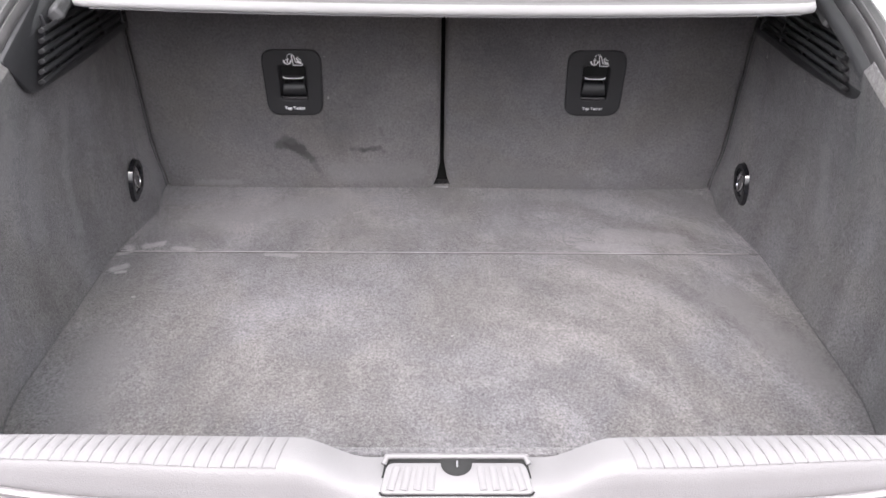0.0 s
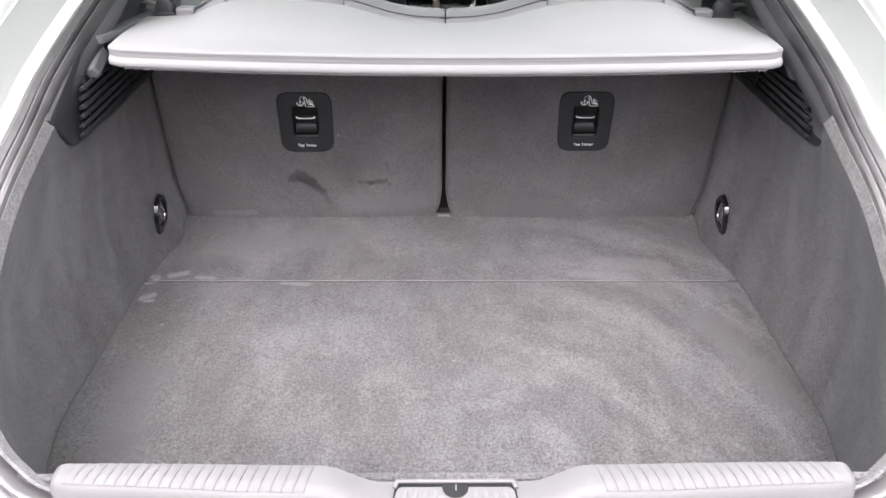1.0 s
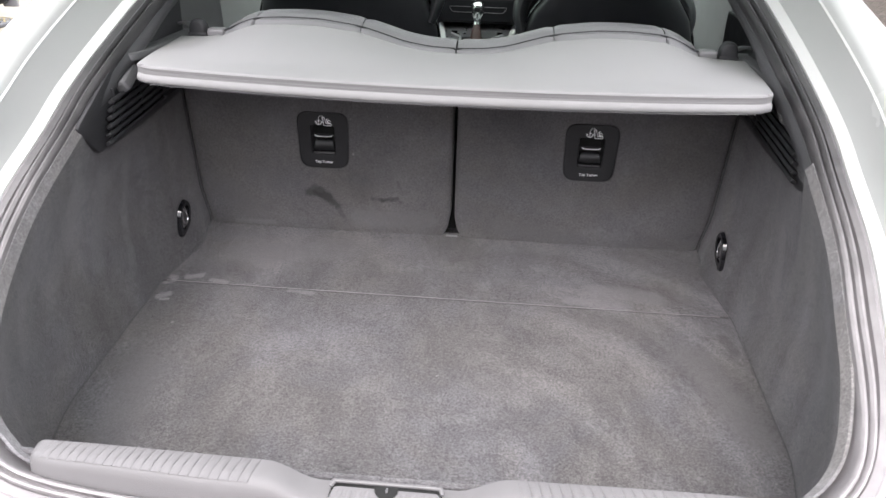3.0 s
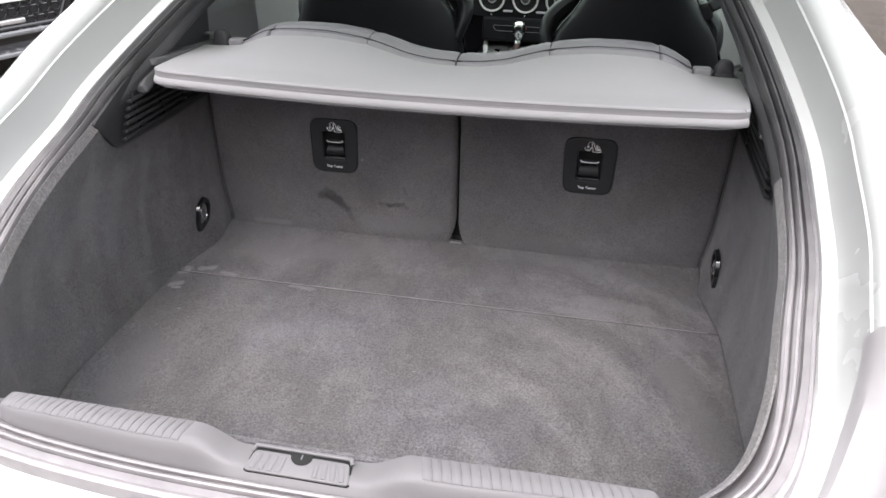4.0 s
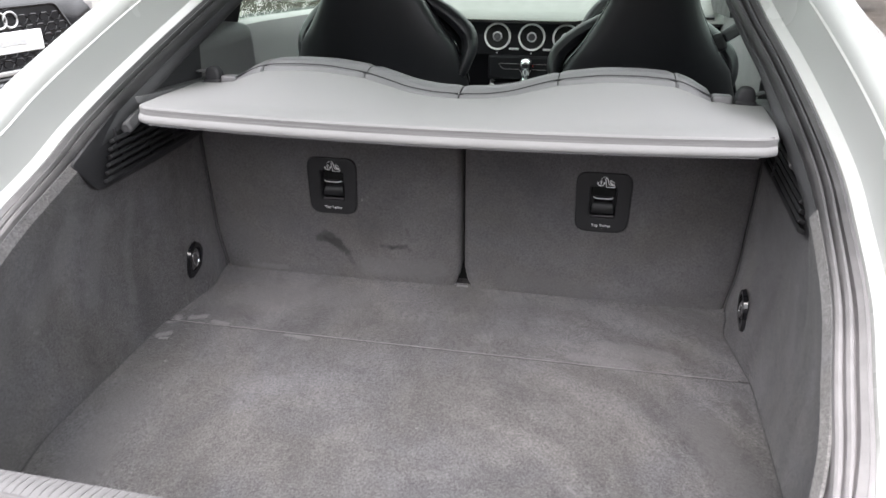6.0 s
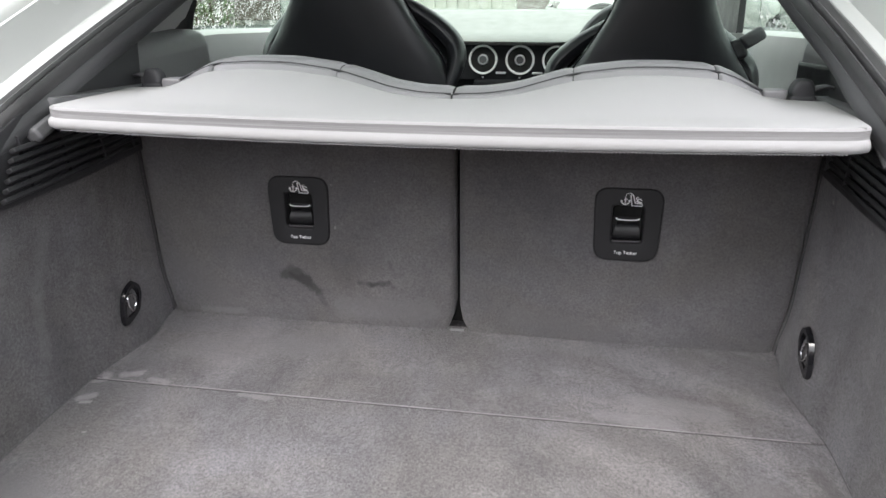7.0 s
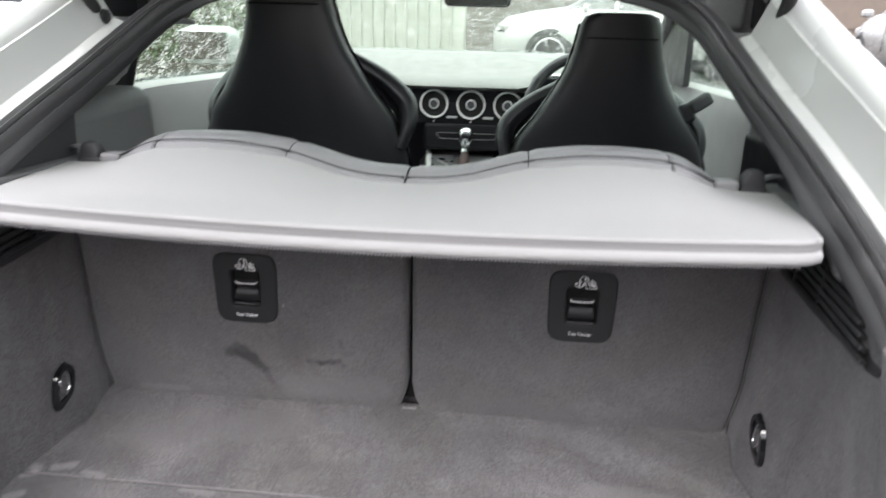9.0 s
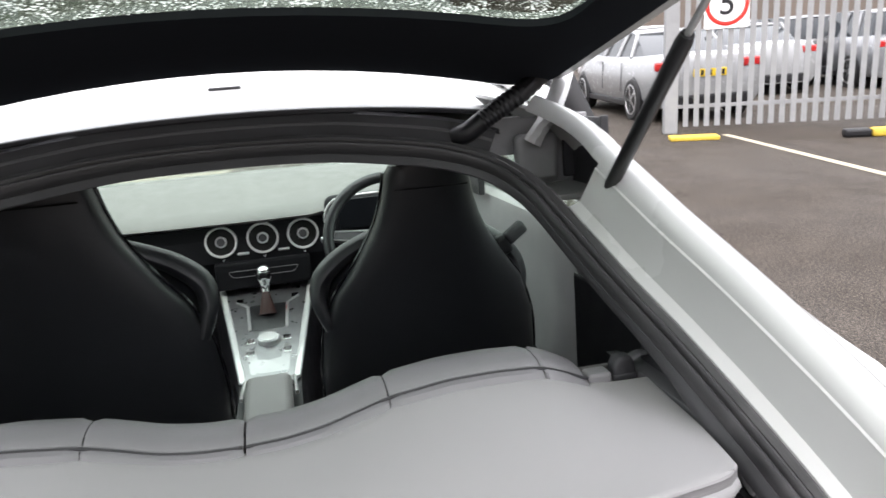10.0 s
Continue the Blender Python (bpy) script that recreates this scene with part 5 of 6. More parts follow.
console = thing("centre_console", "dark centre console with a brushed metal panel", "console", (0, 2.5, 0.7))
part("tunnel", loft([[(-0.014 + s * w, y, z) for s, z in ((-1, 0.60), (-1, zt - 0.03), (-0.9, zt), (0.9, zt), (1, zt - 0.03), (1, 0.60))] for y, w, zt in ((1.75, 0.085, 0.86), (2.20, 0.085, 0.865), (2.3, 0.09, 0.87), (2.7, 0.145, 0.935), (2.88, 0.18, 0.975))]), M_BLACK, console)
pz = lambda y: 0.876 + (y - 2.3) * 0.178
part("metal_panel", thick(loft([[(-0.014 + s * w, y, pz(y) + 0.006 - 0.004 * abs(s) ** 6) for s in (-1, -0.8, -0.4, 0, 0.4, 0.8, 1)] for y, w in ((2.26, 0.066), (2.28, 0.068), (2.5, 0.096), (2.7, 0.122), (2.84, 0.140))], False), -0.004), plain("brushed_metal", (0.34, 0.34, 0.35), 0.30, 0.85, spread=0.12, scale=60), console, "brushed metal console panel")
for s in (-1, 1):
    part("edge_bar", tube([(-0.014 + s * 0.068, 2.26, pz(2.26) + 0.006), (-0.014 + s * 0.142, 2.84, pz(2.84) + 0.008)], 0.010, 8, squash=(1, 0.6)), M_RING, console)
part("gate", prism(rounded([(-0.05, -0.09), (0.05, -0.09), (0.06, 0.08), (-0.06, 0.08)], 0.02), pose(-0.014, 2.62, pz(2.62) + 0.007, 10), 0.004, 0.002), M_BLACK, console)
boot = smooth_line([(-0.014, 2.63, 0.945), (-0.014, 2.645, 0.985), (-0.0135, 2.66, 1.01)], 3)
lever = part("gear_selector", tube(boot, [0.026 - 0.003 * k for k in range(len(boot))], 12), plain("brown_leather", (0.05, 0.02, 0.018), 0.5), console, "gear selector with a leather sleeve")
part("collar", tube([(-0.0135, 2.66, 1.005), (-0.013, 2.665, 1.018)], 0.014, 12), M_CHROME, lever)
part("knob", loft([[(-0.013 + 0.021 * rx * math.cos(a), 2.665 + 0.02 * (z - 1.02) + 0.024 * rx * math.sin(a), z) for a in (2 * math.pi * k / 16 for k in range(16))] for z, rx in ((1.014, 0.62), (1.022, 0.60), (1.034, 0.72), (1.046, 1.0), (1.058, 1.14), (1.070, 1.14), (1.080, 0.95), (1.086, 0.6), (1.088, 0.25))]), M_CHROME, lever, "bright knob with a dark inlay")
part("inlay", rbox((-0.013, 2.6395, 1.063), (0.024, 0.006, 0.016), 0.003), M_BLACK, lever)
part("selector_scale", rbox((0.043, 2.64, pz(2.64) + 0.013), (0.005, 0.05, 0.003), 0.001, (10, 0, 0)), M_RED, console)
part("control_dial", lathe([(0.032, 0), (0.032, 0.014), (0.029, 0.018), (0.001, 0.018)], pose(-0.014, 2.46, pz(2.46) + 0.006, 10), 28), M_SATIN, console, "round control dial")
part("dial_top", lathe([(0.026, 0), (0.0255, 0.0018), (0.022, 0.0022), (0.001, 0.0012)], pose(-0.014, 2.457, pz(2.46) + 0.0245, 10), 24), M_RING, console)
for s in (-1, 1):
    for y in (2.40, 2.47, 2.74):
        part("button", rbox((-0.014 + s * (0.05 if y < 2.5 else 0.085), y, pz(y) + 0.009), (0.022, 0.03, 0.006), 0.002, (10, 0, 0)), M_CHROME, console)
part("console_plate", prism(rounded([(-0.050, -0.075), (0.050, -0.075), (0.062, 0.07), (-0.062, 0.07)], 0.012), pose(-0.014, 2.365, pz(2.365) + 0.007, 10), 0.003, 0.001), plain("silver_plate", (0.50, 0.50, 0.51), 0.3, 0.5, spread=0.06, scale=50), console, "silver control plate")
part("end_bar", rbox((-0.014, 2.256, pz(2.256) + 0.008), (0.146, 0.012, 0.010), 0.004), M_RING, console)
for s in (-1, 1):
    part("gate_trim", tube([(-0.014 + s * 0.052, 2.53, pz(2.53) + 0.012), (-0.014 + s * 0.060, 2.69, pz(2.69) + 0.012), (-0.014 + s * 0.095, 2.73, pz(2.73) + 0.012)], 0.005, 8, squash=(1, 0.6)), M_SATIN, console)
    part("holder_edge", tube([(-0.014 + s * 0.062, 2.245, 0.884), (-0.014 + s * 0.066, 2.12, 0.888)], 0.005, 8), M_RING, console)
part("armrest", rbox((-0.014, 2.045, 0.886), (0.112, 0.30, 0.05), 0.018, (3, 0, 0), 4), plain("pale_armrest", (0.28, 0.268, 0.268), 0.45, spread=0.05, bump=0.3, bump_scale=600), console, "pale armrest lid")
part("cup_holder", rbox((-0.014, 2.245, 0.872), (0.12, 0.03, 0.02), 0.006), M_SATIN, console)

part("guide_base", rbox((0.535, 1.955, 1.222), (0.035, 0.035, 0.045), 0.01, (0, -20, 0), 3), M_BLACK, guide)
mirror = thing("rear_view_mirror", "black rear-view mirror hanging from the windscreen", "mirror", (0.016, 2.56, 1.50))
part("housing", rbox((0.016, 2.56, 1.49), (0.20, 0.03, 0.052), 0.014, (-4, 0, 0), 3), M_BLACK, mirror)
part("mirror_glass", rbox((0.016, 2.543, 1.489), (0.185, 0.004, 0.042), 0.008, (-4, 0, 0)), M_CHROME, mirror)
part("stem", tube([(0.016, 2.575, 1.50), (0.016, 2.62, 1.535)], 0.009, 8), M_BLACK, mirror)
# the cabin floor's shade is put into this black colour
structure("cabin_floor", rbox((0, 2.5, 0.52), (1.32, 2.2, 0.03), 0.004), M_VOID, "cabin floor, near-black in place of its shade", "floor")

# ---- outside ----
OUTSIDE = Matrix.Translation((0.09, 0.49, 0)) @ Matrix.Rotation(radians(-1.15), 4, "Z") @ Matrix.Translation((-0.09, -0.49, 0))
FRAME = OUTSIDE


def tarmac():
    k = Nodes("wet_tarmac")
    grain, patch, damp = k.noise(70.0, 5, 0.9), k.noise(2.2, 6, 0.75), k.noise(0.5, 3)
    col = k.ramp(k.mix(0.10, grain, patch), (0.42, (0.011, 0.009, 0.0072)), (0.52, (0.047, 0.037, 0.029)), (0.60, (0.17, 0.146, 0.120)))
    k.set(Base_Color=col, Roughness=k.ramp(damp, (0.35, 0.6), (0.65, 0.9)), Specular_IOR_Level=0.2)
    k.bump(grain, 0.5, 0.01)
    return k.mat


bm = bmesh.new()
bmesh.ops.create_grid(bm, x_segments=24, y_segments=24, size=300)
ground = structure("ground", bm, tarmac(), "damp grey tarmac yard", "ground")

M_LINE = plain("line_paint", (0.42, 0.37, 0.27), 0.7, spread=0.12, scale=12)
M_YELLOW = plain("yellow_block", (0.62, 0.43, 0.05), 0.6, spread=0.15, scale=15)
M_GALV = plain("galvanised_steel", (0.31, 0.315, 0.32), 0.6, 0.1, spread=0.12, scale=10)
M_SILVER = plain("silver_paint", (0.25, 0.255, 0.265), 0.25, 0.35, spread=0.03, coat=0.5)
M_PALE = plain("pale_silver_paint", (0.33, 0.335, 0.34), 0.25, 0.2, spread=0.03, coat=0.5)
M_DARKPAINT = plain("black_paint", (0.012, 0.012, 0.014), 0.2, spread=0.1, coat=0.8)
M_CARGLASS = plain("dark_car_glass", (0.03, 0.035, 0.04), 0.06, spread=0.1)
M_TYRE = plain("tyre", (0.02, 0.02, 0.02), 0.8)
M_TAIL = plain("tail_red", (0.45, 0.02, 0.02), 0.2)
M_PLATEY = plain("yellow_plate", (0.8, 0.55, 0.03), 0.4)
M_CONCRETE = plain("pale_cladding", (0.40, 0.41, 0.37), 0.8, spread=0.08, scale=3)

a, b = Vector((5.59, 9.17, 0.004)), Vector((5.05, 4.6, 0.004))
d = (b - a).normalized()
n = Vector((-d.y, d.x, 0)) * 0.05
tagged(part("bay_line", loft([[a + n, a - n], [b + n, b - n]], False), M_LINE), "worn white bay line painted on tarmac", "road marking", kind="structure")

# palisade fence
P0, P1 = Vector((5.12, 9.74, 0)), Vector((7.68, 8.76, 0))
run = (P1 - P0).normalized()
ang = math.degrees(math.atan2(run.y, run.x))
fence = thing("palisade_fence", "galvanised steel palisade fence with a stout gate post", "fence", tuple(P0))
part("gate_post", rbox(tuple(P0 + Vector((0, 0, 1.25))), (0.18, 0.18, 2.5), 0.01, (0, 0, ang)), M_GALV, fence)
for z in (0.35, 2.05):
    part("rail", rbox(tuple(P0 + run * 4.1 + Vector((0, 0, z)) + Vector((-run.y, run.x, 0)) * 0.03), (8.0, 0.03, 0.05), 0.004, (0, 0, ang)), M_GALV, fence)
pale = None
for k in range(56):
    p = P0 + run * (0.20 + 0.137 * k)
    if pale is None:
        prof = rounded([(-0.034, 0.08), (0.034, 0.08), (0.034, 2.28), (0.0, 2.4), (-0.034, 2.28)], 0.005, 1)
        pale = part("pale", prism(prof, Matrix.Translation(p) @ Matrix.Rotation(radians(ang), 4, "Z") @ Matrix.Rotation(radians(90), 4, "X"), 0.012), M_GALV, fence)
        p_first = p.copy()
    else:
        ob = new("pale", pale.data)
        w = Matrix.Translation(OUTSIDE.to_3x3() @ (p - p_first)) @ WORLD[pale]
        settle(ob, fence, w)
for k in (2.9, 5.6):
    part("line_post", rbox(tuple(P0 + run * k + Vector((-run.y, run.x, 0)) * 0.09 + Vector((0, 0, 1.2))), (0.10, 0.06, 2.4), 0.006, (0, 0, ang)), M_GALV, fence)
sp = P0 + run * 0.68 + Vector((run.y, -run.x, 0)) * 0.03 + Vector((0, 0, 1.64))
sm = Matrix.Translation(sp) @ Matrix.Rotation(radians(ang), 4, "Z") @ Matrix.Rotation(radians(90), 4, "X")
sign = thing("speed_sign", "white speed limit sign with a red ring and a 5", "road sign", tuple(sp))
part("sign_plate", prism(rounded([(-0.28, -0.30), (0.28, -0.30), (0.28, 0.34), (-0.28, 0.34)], 0.03), sm, 0.006), M_PRINT, sign)
ring = [(0.245 * math.cos(q), 0.245 * math.sin(q)) for q in (2 * math.pi * k / 40 for k in range(40))]
part("red_ring", tube([sm @ Vector((x, y, 0.008)) for x, y in ring], 0.026, 6, True, squash=(1, 0.2), up=tuple(sm.to_3x3() @ Vector((0, 0, 1)))), M_RED, sign)
part("numeral", lettering("5", 0.42, sm @ Matrix.Translation((0, 0, 0.009))), M_BLACK, sign)
for c, sz, mat in (((5.06, 9.02, 0.025), (0.60, 0.26, 0.05), M_YELLOW),):
    tagged(part("kerb_block", rbox(c, sz, 0.012, (0, 0, ang), 2), mat), "yellow rubber block at the foot of the gate post", "wheel stop")
stop = thing("wheel_stop", "black and yellow rubber wheel stop on the tarmac", "wheel stop", (6.9, 8.1, 0))
for k in range(6):
    part("stop_section", rbox((6.62 + 0.30 * k * run.x, 8.05 + 0.30 * k * run.y, 0.05), (0.298, 0.16, 0.10), 0.03, (0, 0, ang), 2), M_YELLOW if k % 2 == 1 else M_BLACK, stop)


def parked_car(name, label, paint, m, kind="saloon", group="parked cars", plate=True):
    """A car 4.5 m long that faces +y in its own frame, its tail at y = 0."""
    global FRAME
    FRAME = OUTSIDE @ m
    ob = thing(name, label, "car", (0, 2.2, 0), group)
    glass_l = {"estate": (0.35, 3.35), "saloon": (0.75, 3.30), "hatch": (0.45, 3.2)}[kind]
    top_z = {"estate": 1.45, "saloon": 1.37, "hatch": 1.47}[kind]
    rows = []
    for y, zt, w in ((0.0, 0.85, 0.70), (0.06, 0.95, 0.82), (0.25, 1.0, 0.88), (1.0, 0.98, 0.91), (2.2, 0.97, 0.92), (3.2, 0.99, 0.91), (3.8, 0.90, 0.89), (4.25, 0.80, 0.80), (4.42, 0.62, 0.66)):
        rows.append([(x * w, y, z) for x, z in ((-0.86, 0.22), (-0.97, 0.35), (-1.0, 0.62), (-0.97, zt - 0.12), (-0.86, zt), (0, zt + 0.03), (0.86, zt), (0.97, zt - 0.12), (1.0, 0.62), (0.97, 0.35), (0.86, 0.22))])
    part("body", loft(rows), paint, ob)
    y0, y1 = glass_l
    cab = [(y0, 0.97, 0.72), (y0 + (0.25 if kind != "saloon" else 0.75), top_z - 0.05, 0.58), (y0 + (0.6 if kind != "saloon" else 1.1), top_z, 0.57), (y1 - 0.9, top_z, 0.57), (y1 - 0.6, top_z - 0.06, 0.58), (y1, 0.98, 0.74)]
    rows = [[(s * w, y, z) for s, z in ((-1, zt), (-0.9, zt + 0.012), (0, zt + 0.025), (0.9, zt + 0.012), (1, zt))] for y, zt, w in cab]
    part("roof", thick(loft(rows[1:5], False), 0.02), paint, ob)
    part("glasshouse", loft([[(-0.78, y, 0.95), (-w, y, zt), (w, y, zt), (0.78, y, 0.95)] for y, zt, w in cab]), M_CARGLASS, ob, "dark windows")
    for s in (-1, 1):
        for k in (1, 2, 3):
            ya = y0 + (y1 - y0) * (0.18, 0.42, 0.72)[k - 1]
            part("window_pillar", tube([(s * 0.79, ya - 0.05 if k == 1 else ya, 0.96), (s * 0.595, ya + (0.18 if k == 1 else 0.0 if k == 2 else -0.05), top_z - 0.02)], 0.035, 6), paint, ob)
        part("side_mirror", rbox((s * 1.0, 3.05, 1.0), (0.18, 0.10, 0.12), 0.04, seg=3), paint, ob)
        for y in (0.85, 3.55):
            w = pose(s * 0.80, y, 0.325, 0, 90 * s, 0)
            wh = part("wheel", lathe([(0.23, -0.1), (0.31, -0.1), (0.325, -0.06), (0.325, 0.10), (0.30, 0.125), (0.24, 0.12)], w, 24), M_TYRE, ob)
            part("wheel_arch", lathe([(0.37, 0.02), (0.37, 0.092), (0.36, 0.098), (0.20, 0.098)], w, 28), M_BLACK, ob, "dark wheel arch")
            part("rim", joined(lathe([(0.235, 0.09), (0.24, 0.12), (0.222, 0.125), (0.215, 0.10)], w, 24), *(prism([(-0.02, 0.0), (0.02, 0.0), (0.03, 0.225), (-0.03, 0.225)], w @ pose(0, 0, 0.09, 0, 0, q), 0.03) for q in range(0, 360, 72))), M_SATIN, wh)
        part("side_sill", rbox((s * 0.865, 2.2, 0.25), (0.05, 2.0, 0.10), 0.02), M_BLACK, ob, "dark lower sill")
        for y in (1.32, 2.30):
            part("door_gap", rbox((s * 0.913, y, 0.66), (0.012, 0.010, 0.46), 0.002, (0, s * -2, 0)), M_BLACK, ob)
        part("tail_light", rbox((s * 0.66, 0.05, 0.84), (0.34, 0.10, 0.13), 0.03, (0, 0, s * 14), 3), M_TAIL, ob, "red tail lamp")
        part("head_light", rbox((s * 0.62, 4.26, 0.68), (0.36, 0.16, 0.12), 0.04, (0, 0, s * -18), 3), M_LENS, ob, "clear headlamp")
    part("rear_screen_trim", rbox((0, 0.02, 0.60), (0.70, 0.03, 0.02), 0.006), M_SATIN, ob)
    part("rear_valance", rbox((0, 0.06, 0.32), (1.3, 0.16, 0.18), 0.04), M_BLACK, ob)
    if plate:
        pl = part("rear_plate", rbox((0, -0.012, 0.72), (0.52, 0.02, 0.115), 0.006), M_PLATEY, ob, "yellow plate")
        for k in range(7):
            if k != 4:
                part("plate_bar", rbox((-0.195 + 0.065 * k, -0.024, 0.72), (0.040, 0.004, 0.075), 0), M_BLACK, pl)
    FRAME = OUTSIDE
    return ob


parked_car("silver_saloon_car", "silver saloon parked beyond the gate post and fence", M_PALE, pose(6.25, 10.65, 0, 0, 0, -6), "saloon")
parked_car("silver_hatchback", "pale hatchback parked behind the palisade fence", M_SILVER, pose(11.8, 12.6, 0, 0, 0, -14), "hatch")
parked_car("pale_saloon_car", "pale silver saloon parked in the row behind the fence", M_PALE, pose(9.3, 13.4, 0, 0, 0, -14), "saloon", plate=False)
parked_car("dark_estate_car", "dark estate car parked in the row behind the fence", M_DARKPAINT, pose(11.3, 14.6, 0, 0, 0, -14), "estate", plate=False)
parked_car("white_hatchback", "white hatchback in the far row", M_WHITE, pose(9.6, 18.5, 0, 0, 0, -14), "hatch")
parked_car("silver_estate_car", "silver estate car in the far row", M_PALE, pose(12.4, 18.2, 0, 0, 0, -14), "estate", plate=False)
parked_car("white_estate_car", "white estate car at the end of the far row", M_WHITE, pose(15.2, 17.6, 0, 0, 0, -14), "estate", plate=False)
parked_car("grey_hatchback", "grey hatchback in the far row", M_SILVER, pose(14.4, 13.4, 0, 0, 0, -14), "hatch", plate=False)
parked_car("white_saloon_car", "white saloon parked across the yard ahead", M_WHITE, pose(3.9, 12.9, 0, 0, 0, 90), "saloon")
parked_car("white_side_hatchback", "white hatchback parked alongside", M_WHITE, pose(-4.6, 6.6, 0, 0, 0, 60), "hatch")


# dark car whose nose shows beside the coupe
def dark_nose():
    global FRAME
    m = pose(-3.357, 3.757, 0, 0, 0, 256)
    FRAME = OUTSIDE @ m
    ob = thing("black_hatchback", "black hatchback with a mesh grille and a blank white plate", "car", (0, -2.2, 0), "parked cars")
    rows = []
    for y, zt, w in ((0.0, 0.74, 0.62), (-0.05, 0.79, 0.78), (-0.25, 0.84, 0.87), (-0.8, 0.93, 0.9), (-1.3, 0.99, 0.91), (-2.5, 0.98, 0.92), (-4.0, 0.98, 0.9), (-4.3, 0.9, 0.8)):
        rows.append([(x * w, y, z) for x, z in ((-0.86, 0.20), (-0.97, 0.33), (-1.0, 0.55), (-0.97, zt - 0.10), (-0.86, zt), (0, zt + 0.03), (0.86, zt), (0.97, zt - 0.10), (1.0, 0.55), (0.97, 0.33), (0.86, 0.20))])
    part("body", loft(rows), M_DARKPAINT, ob)
    cab = [(-1.2, 0.98, 0.72), (-1.9, 1.42, 0.58), (-3.4, 1.43, 0.57), (-4.1, 1.0, 0.7)]
    part("glasshouse", loft([[(-0.78, y, 0.95), (-w, y, z), (w, y, z), (0.78, y, 0.95)] for y, z, w in cab]), M_CARGLASS, ob)
    gm = Matrix(((1, 0, 0, 0), (0, 0, 1, 0.02), (0, 1, 0, 0), (0, 0, 0, 1)))
    grille = part("grille", prism(rounded([(-0.42, 0.76), (0.42, 0.76), (0.54, 0.55), (0.42, 0.35), (-0.42, 0.35), (-0.54, 0.55)], 0.03), gm, 0.02), M_BLACK, ob, "black honeycomb grille")
    part("grille_frame", tube([gm @ Vector((x, y, 0.02)) for x, y in rounded([(-0.42, 0.76), (0.42, 0.76), (0.54, 0.55), (0.42, 0.35), (-0.42, 0.35), (-0.54, 0.55)], 0.03)], 0.012, 6, True), M_GLOSS, grille)
    cells = []
    for i in range(-6, 7):
        for j in range(6):
            x, z = i * 0.075 + (0.0375 if j % 2 else 0), 0.375 + j * 0.062
            if abs(x) < 0.50 - 0.6 * abs(z - 0.55):
                cells.append(tube([gm @ Vector((x + 0.036 * math.cos(q), z + 0.027 * math.sin(q), 0.022)) for q in (math.pi / 3 * k for k in range(6))], 0.005, 5, True))
    tagged(part("grille_mesh", joined(*cells), M_GLOSS, grille), kind="stuff")
    pl = part("front_plate", rbox((-0.02, 0.055, 0.56), (0.53, 0.02, 0.125), 0.01), M_PRINT, ob, "blank white show plate")
    part("plate_bar", rbox((-0.02, 0.067, 0.56), (0.30, 0.004, 0.03), 0), plain("pale_grey_print", (0.6, 0.6, 0.6), 0.6), pl)
    part("badge_strip", rbox((0.0, 0.05, 0.385), (0.36, 0.02, 0.03), 0.008), M_SATIN, ob)
    for k in range(4):
        part("badge_ring", tube([gm @ Vector((-0.105 + 0.07 * k + 0.045 * math.cos(q), 0.69 + 0.045 * math.sin(q), 0.03)) for q in (2 * math.pi * i / 20 for i in range(20))], 0.006, 6, True), M_SATIN, ob)
    part("chin", rbox((0, 0.0, 0.315), (1.2, 0.12, 0.035), 0.012), M_SILVER, ob, "grey strip under the grille")
    part("lower_blade", rbox((0, 0.01, 0.20), (1.5, 0.16, 0.03), 0.01), M_SILVER, ob, "grey lower blade")
    for s in (-1, 1):
        part("side_intake", rbox((s * 0.70, -0.04, 0.42), (0.22, 0.12, 0.24), 0.04, (0, 0, s * -20), 3), M_BLACK, ob)
        part("intake_fin", rbox((s * 0.80, -0.03, 0.40), (0.02, 0.10, 0.26), 0.006, (0, 0, s * -20)), M_SATIN, ob)
        part("head_light", rbox((s * 0.66, -0.14, 0.70), (0.36, 0.16, 0.12), 0.04, (0, 0, s * -22), 3), M_LENS, ob)
        for y in (-0.85, -3.5):
            w = pose(s * 0.80, y, 0.325, 0, 90 * s, 0)
            part("wheel", lathe([(0.10, 0.08), (0.23, 0.10), (0.31, 0.12), (0.325, 0.06), (0.325, -0.10), (0.30, -0.12), (0.1, -0.12)], w, 24), M_TYRE, ob)
    FRAME = OUTSIDE


dark_nose()

# shed wall ahead and hedge to the side
shed = thing("clad_shed", "pale ribbed metal shed across the yard", "shed", (-2.5, 13.5, 0))
part("shed_wall", rbox((-2.5, 13.6, 1.6), (2.8, 0.2, 3.2), 0.01), M_CONCRETE, shed)
for k in range(13):
    part("rib", rbox((-3.75 + 0.2 * k, 13.48, 1.6), (0.05, 0.05, 3.18), 0.01), M_CONCRETE, shed)


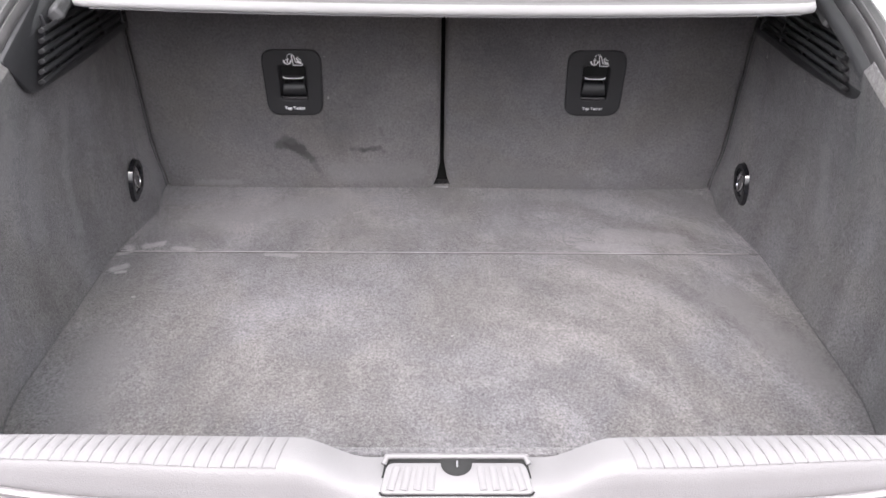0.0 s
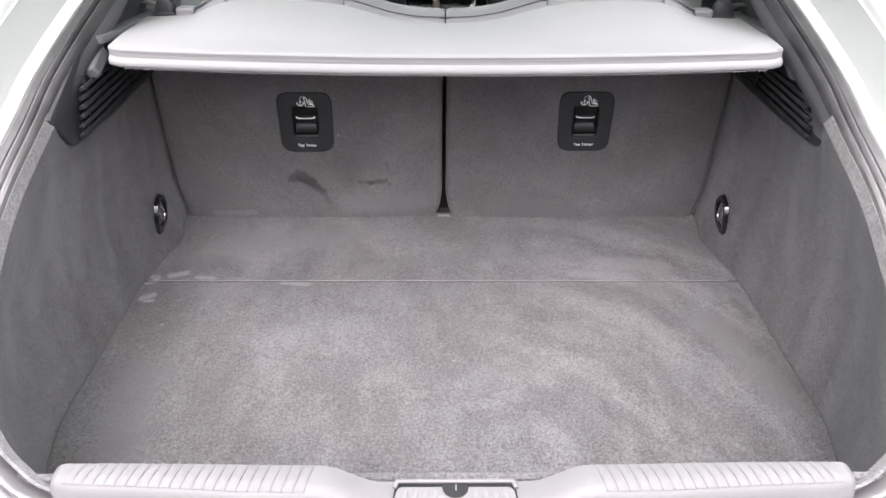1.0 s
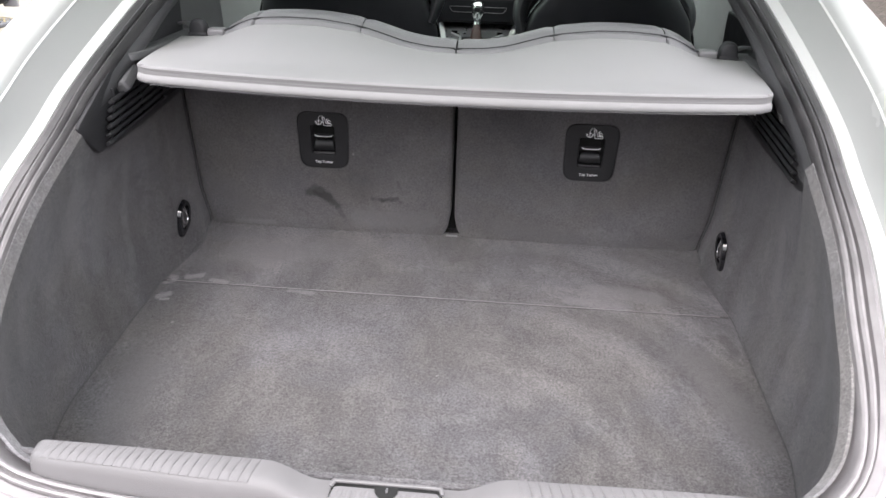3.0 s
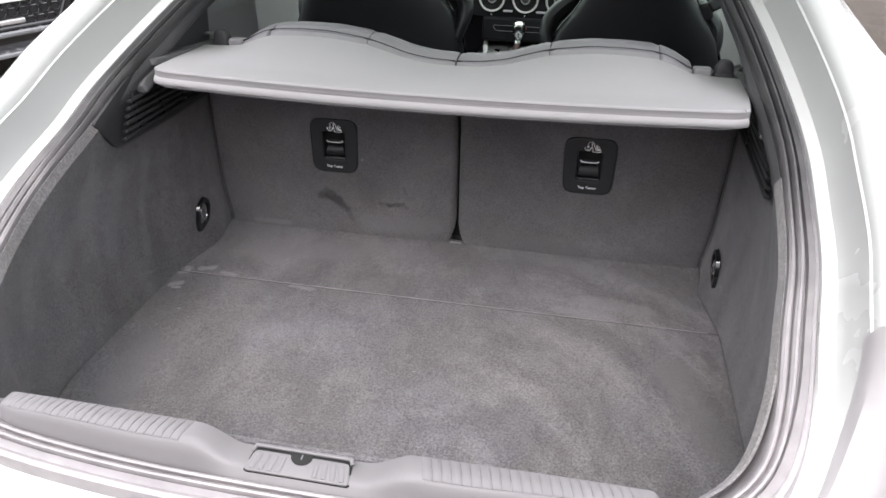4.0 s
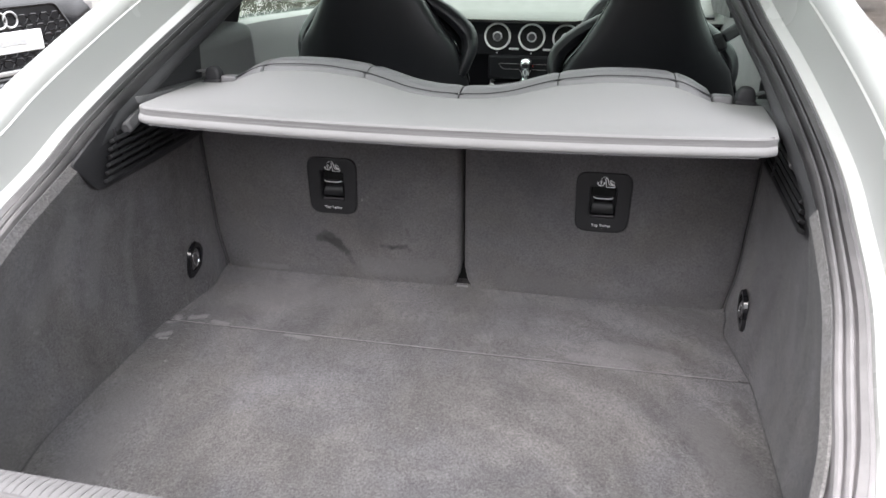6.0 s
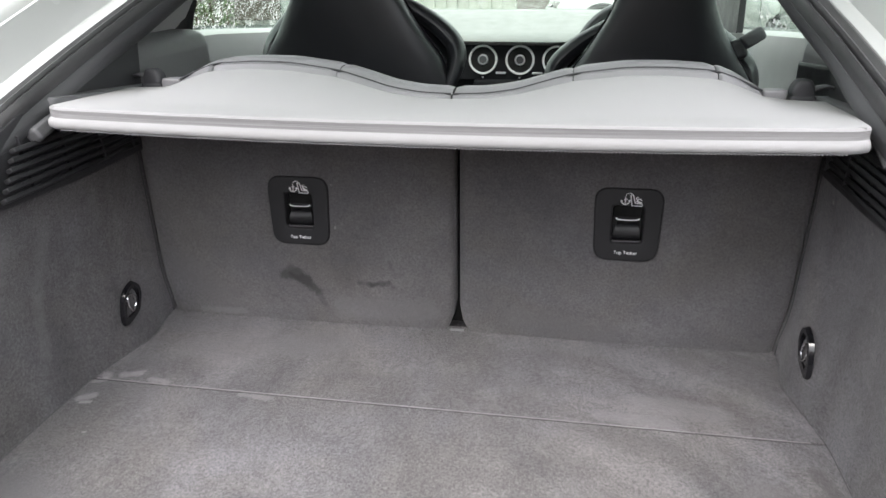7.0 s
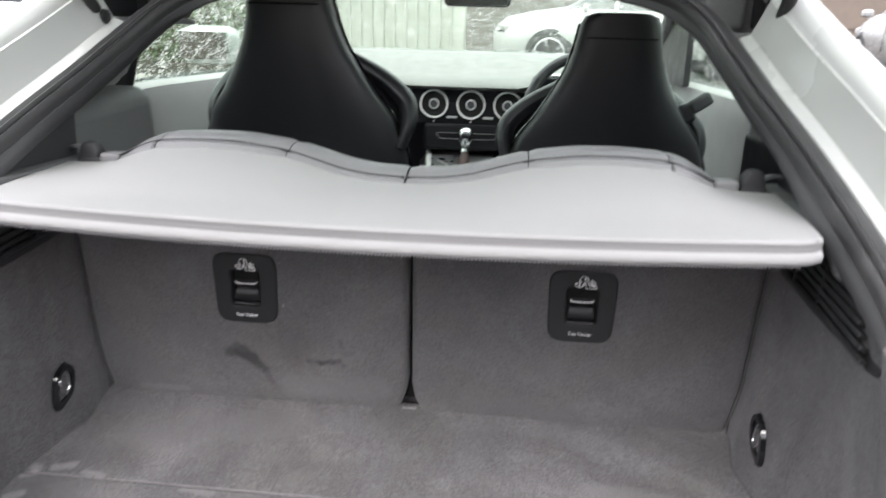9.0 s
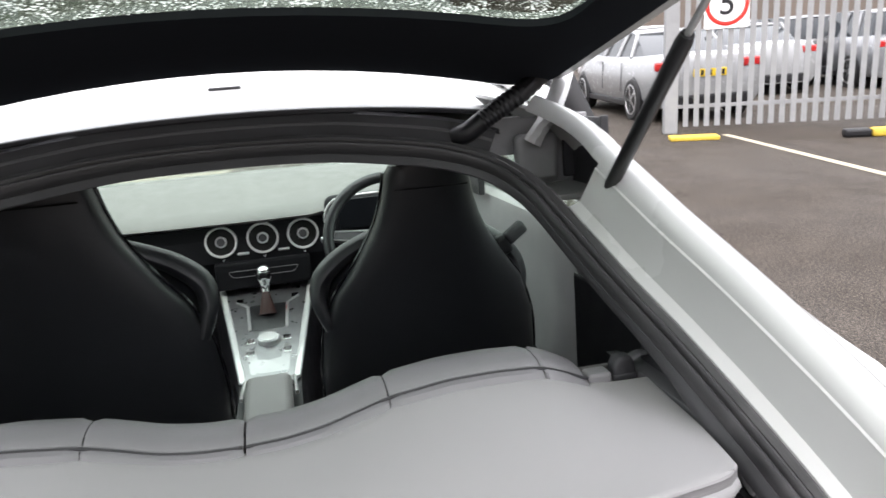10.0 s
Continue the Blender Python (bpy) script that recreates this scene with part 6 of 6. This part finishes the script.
def hedge(name, label, c, size, count, seed):
    """Many small leaves scattered through a clipped hedge, over twigs."""
    rnd = random.Random(seed)
    ob = thing(name, label, "hedge", (c[0], c[1], 0))
    verts, faces = [], []
    for _ in range(count):
        e = [rnd.uniform(-1, 1) for _ in range(3)]
        axis = rnd.randrange(3)
        if rnd.random() < 0.75:
            e[axis] = math.copysign(1 - abs(rnd.gauss(0, 0.12)), e[axis])
        p = Vector((c[0] + e[0] * size[0] / 2, c[1] + e[1] * size[1] / 2, c[2] + e[2] * size[2] / 2))
        p += 0.10 * Vector(noise.noise_vector(p * 1.7))
        q = Euler((rnd.uniform(0, 6.3), rnd.uniform(0, 6.3), rnd.uniform(0, 6.3))).to_matrix()
        s = rnd.uniform(0.03, 0.07)
        i = len(verts)
        verts += [p + q @ Vector(v) for v in ((-s, 0, 0), (0, -s * 0.45, s * 0.1), (s, 0, 0), (0, s * 0.45, s * 0.1))]
        faces.append((i, i + 1, i + 2, i + 3))
    me = bpy.data.meshes.new("leaves")
    me.from_pydata(verts, [], faces)
    k = Nodes("hedge_leaf")
    g = k.n("ShaderNodeNewGeometry")
    k.set(Base_Color=k.ramp(g.outputs["Random Per Island"], (0.0, (0.05, 0.08, 0.03)), (0.6, (0.11, 0.15, 0.07)), (1.0, (0.22, 0.25, 0.15))), Roughness=0.5)
    me.materials.append(k.mat)
    leaves = new("leaves", me)
    settle(leaves, ob, OUTSIDE)
    tagged(leaves, kind="stuff")
    for _ in range(40):
        x, y = c[0] + rnd.uniform(-0.45, 0.45) * size[0], c[1] + rnd.uniform(-0.4, 0.4) * size[1]
        part("stem", tube([(x, y, 0), (x + rnd.uniform(-0.1, 0.1), y + rnd.uniform(-0.1, 0.1), size[2] * 0.5), (x + rnd.uniform(-0.3, 0.3), y + rnd.uniform(-0.2, 0.2), size[2] * 0.9)], [0.02, 0.015, 0.005], 5), plain("twig", (0.08, 0.055, 0.035), 0.9) if _ == 0 else bpy.data.materials["twig"], ob)


hedge("hedge", "dense clipped green hedge along the yard", (-7.4, 13.2, 1.1), (6.8, 2.2, 2.2), 16000, 5)

# worn pale concrete beside the tarmac
a, b = Vector((-3.3, 5.0, 0.004)), Vector((-9.5, 3.0, 0.004))
tagged(part("pavement", loft([[a, a + Vector((2.6, 5.2, 0))], [b, b + Vector((0, 7, 0))]], False), plain("worn_concrete", (0.30, 0.27, 0.22), 0.85, spread=0.18, scale=22, bump=0.3)), "worn pale concrete hardstanding", "pavement", kind="structure")

# added plain walls: three unseen to cut low skylight, one behind the far cars
M_BOUND = plain("dull_backdrop", (0.16, 0.13, 0.11), 0.9, spread=0.2, scale=2)
for c, size in (((0, -14, 2.0), (60, 0.3, 4)), ((-24, -2, 2.0), (0.3, 28, 4)), ((26, -2, 2.0), (0.3, 28, 4)), ((26, 36, 2.5), (36, 0.3, 5))):
    structure("backdrop_wall", rbox(c, size, 0.02), M_BOUND, "plain dull wall added round the yard", "wall")
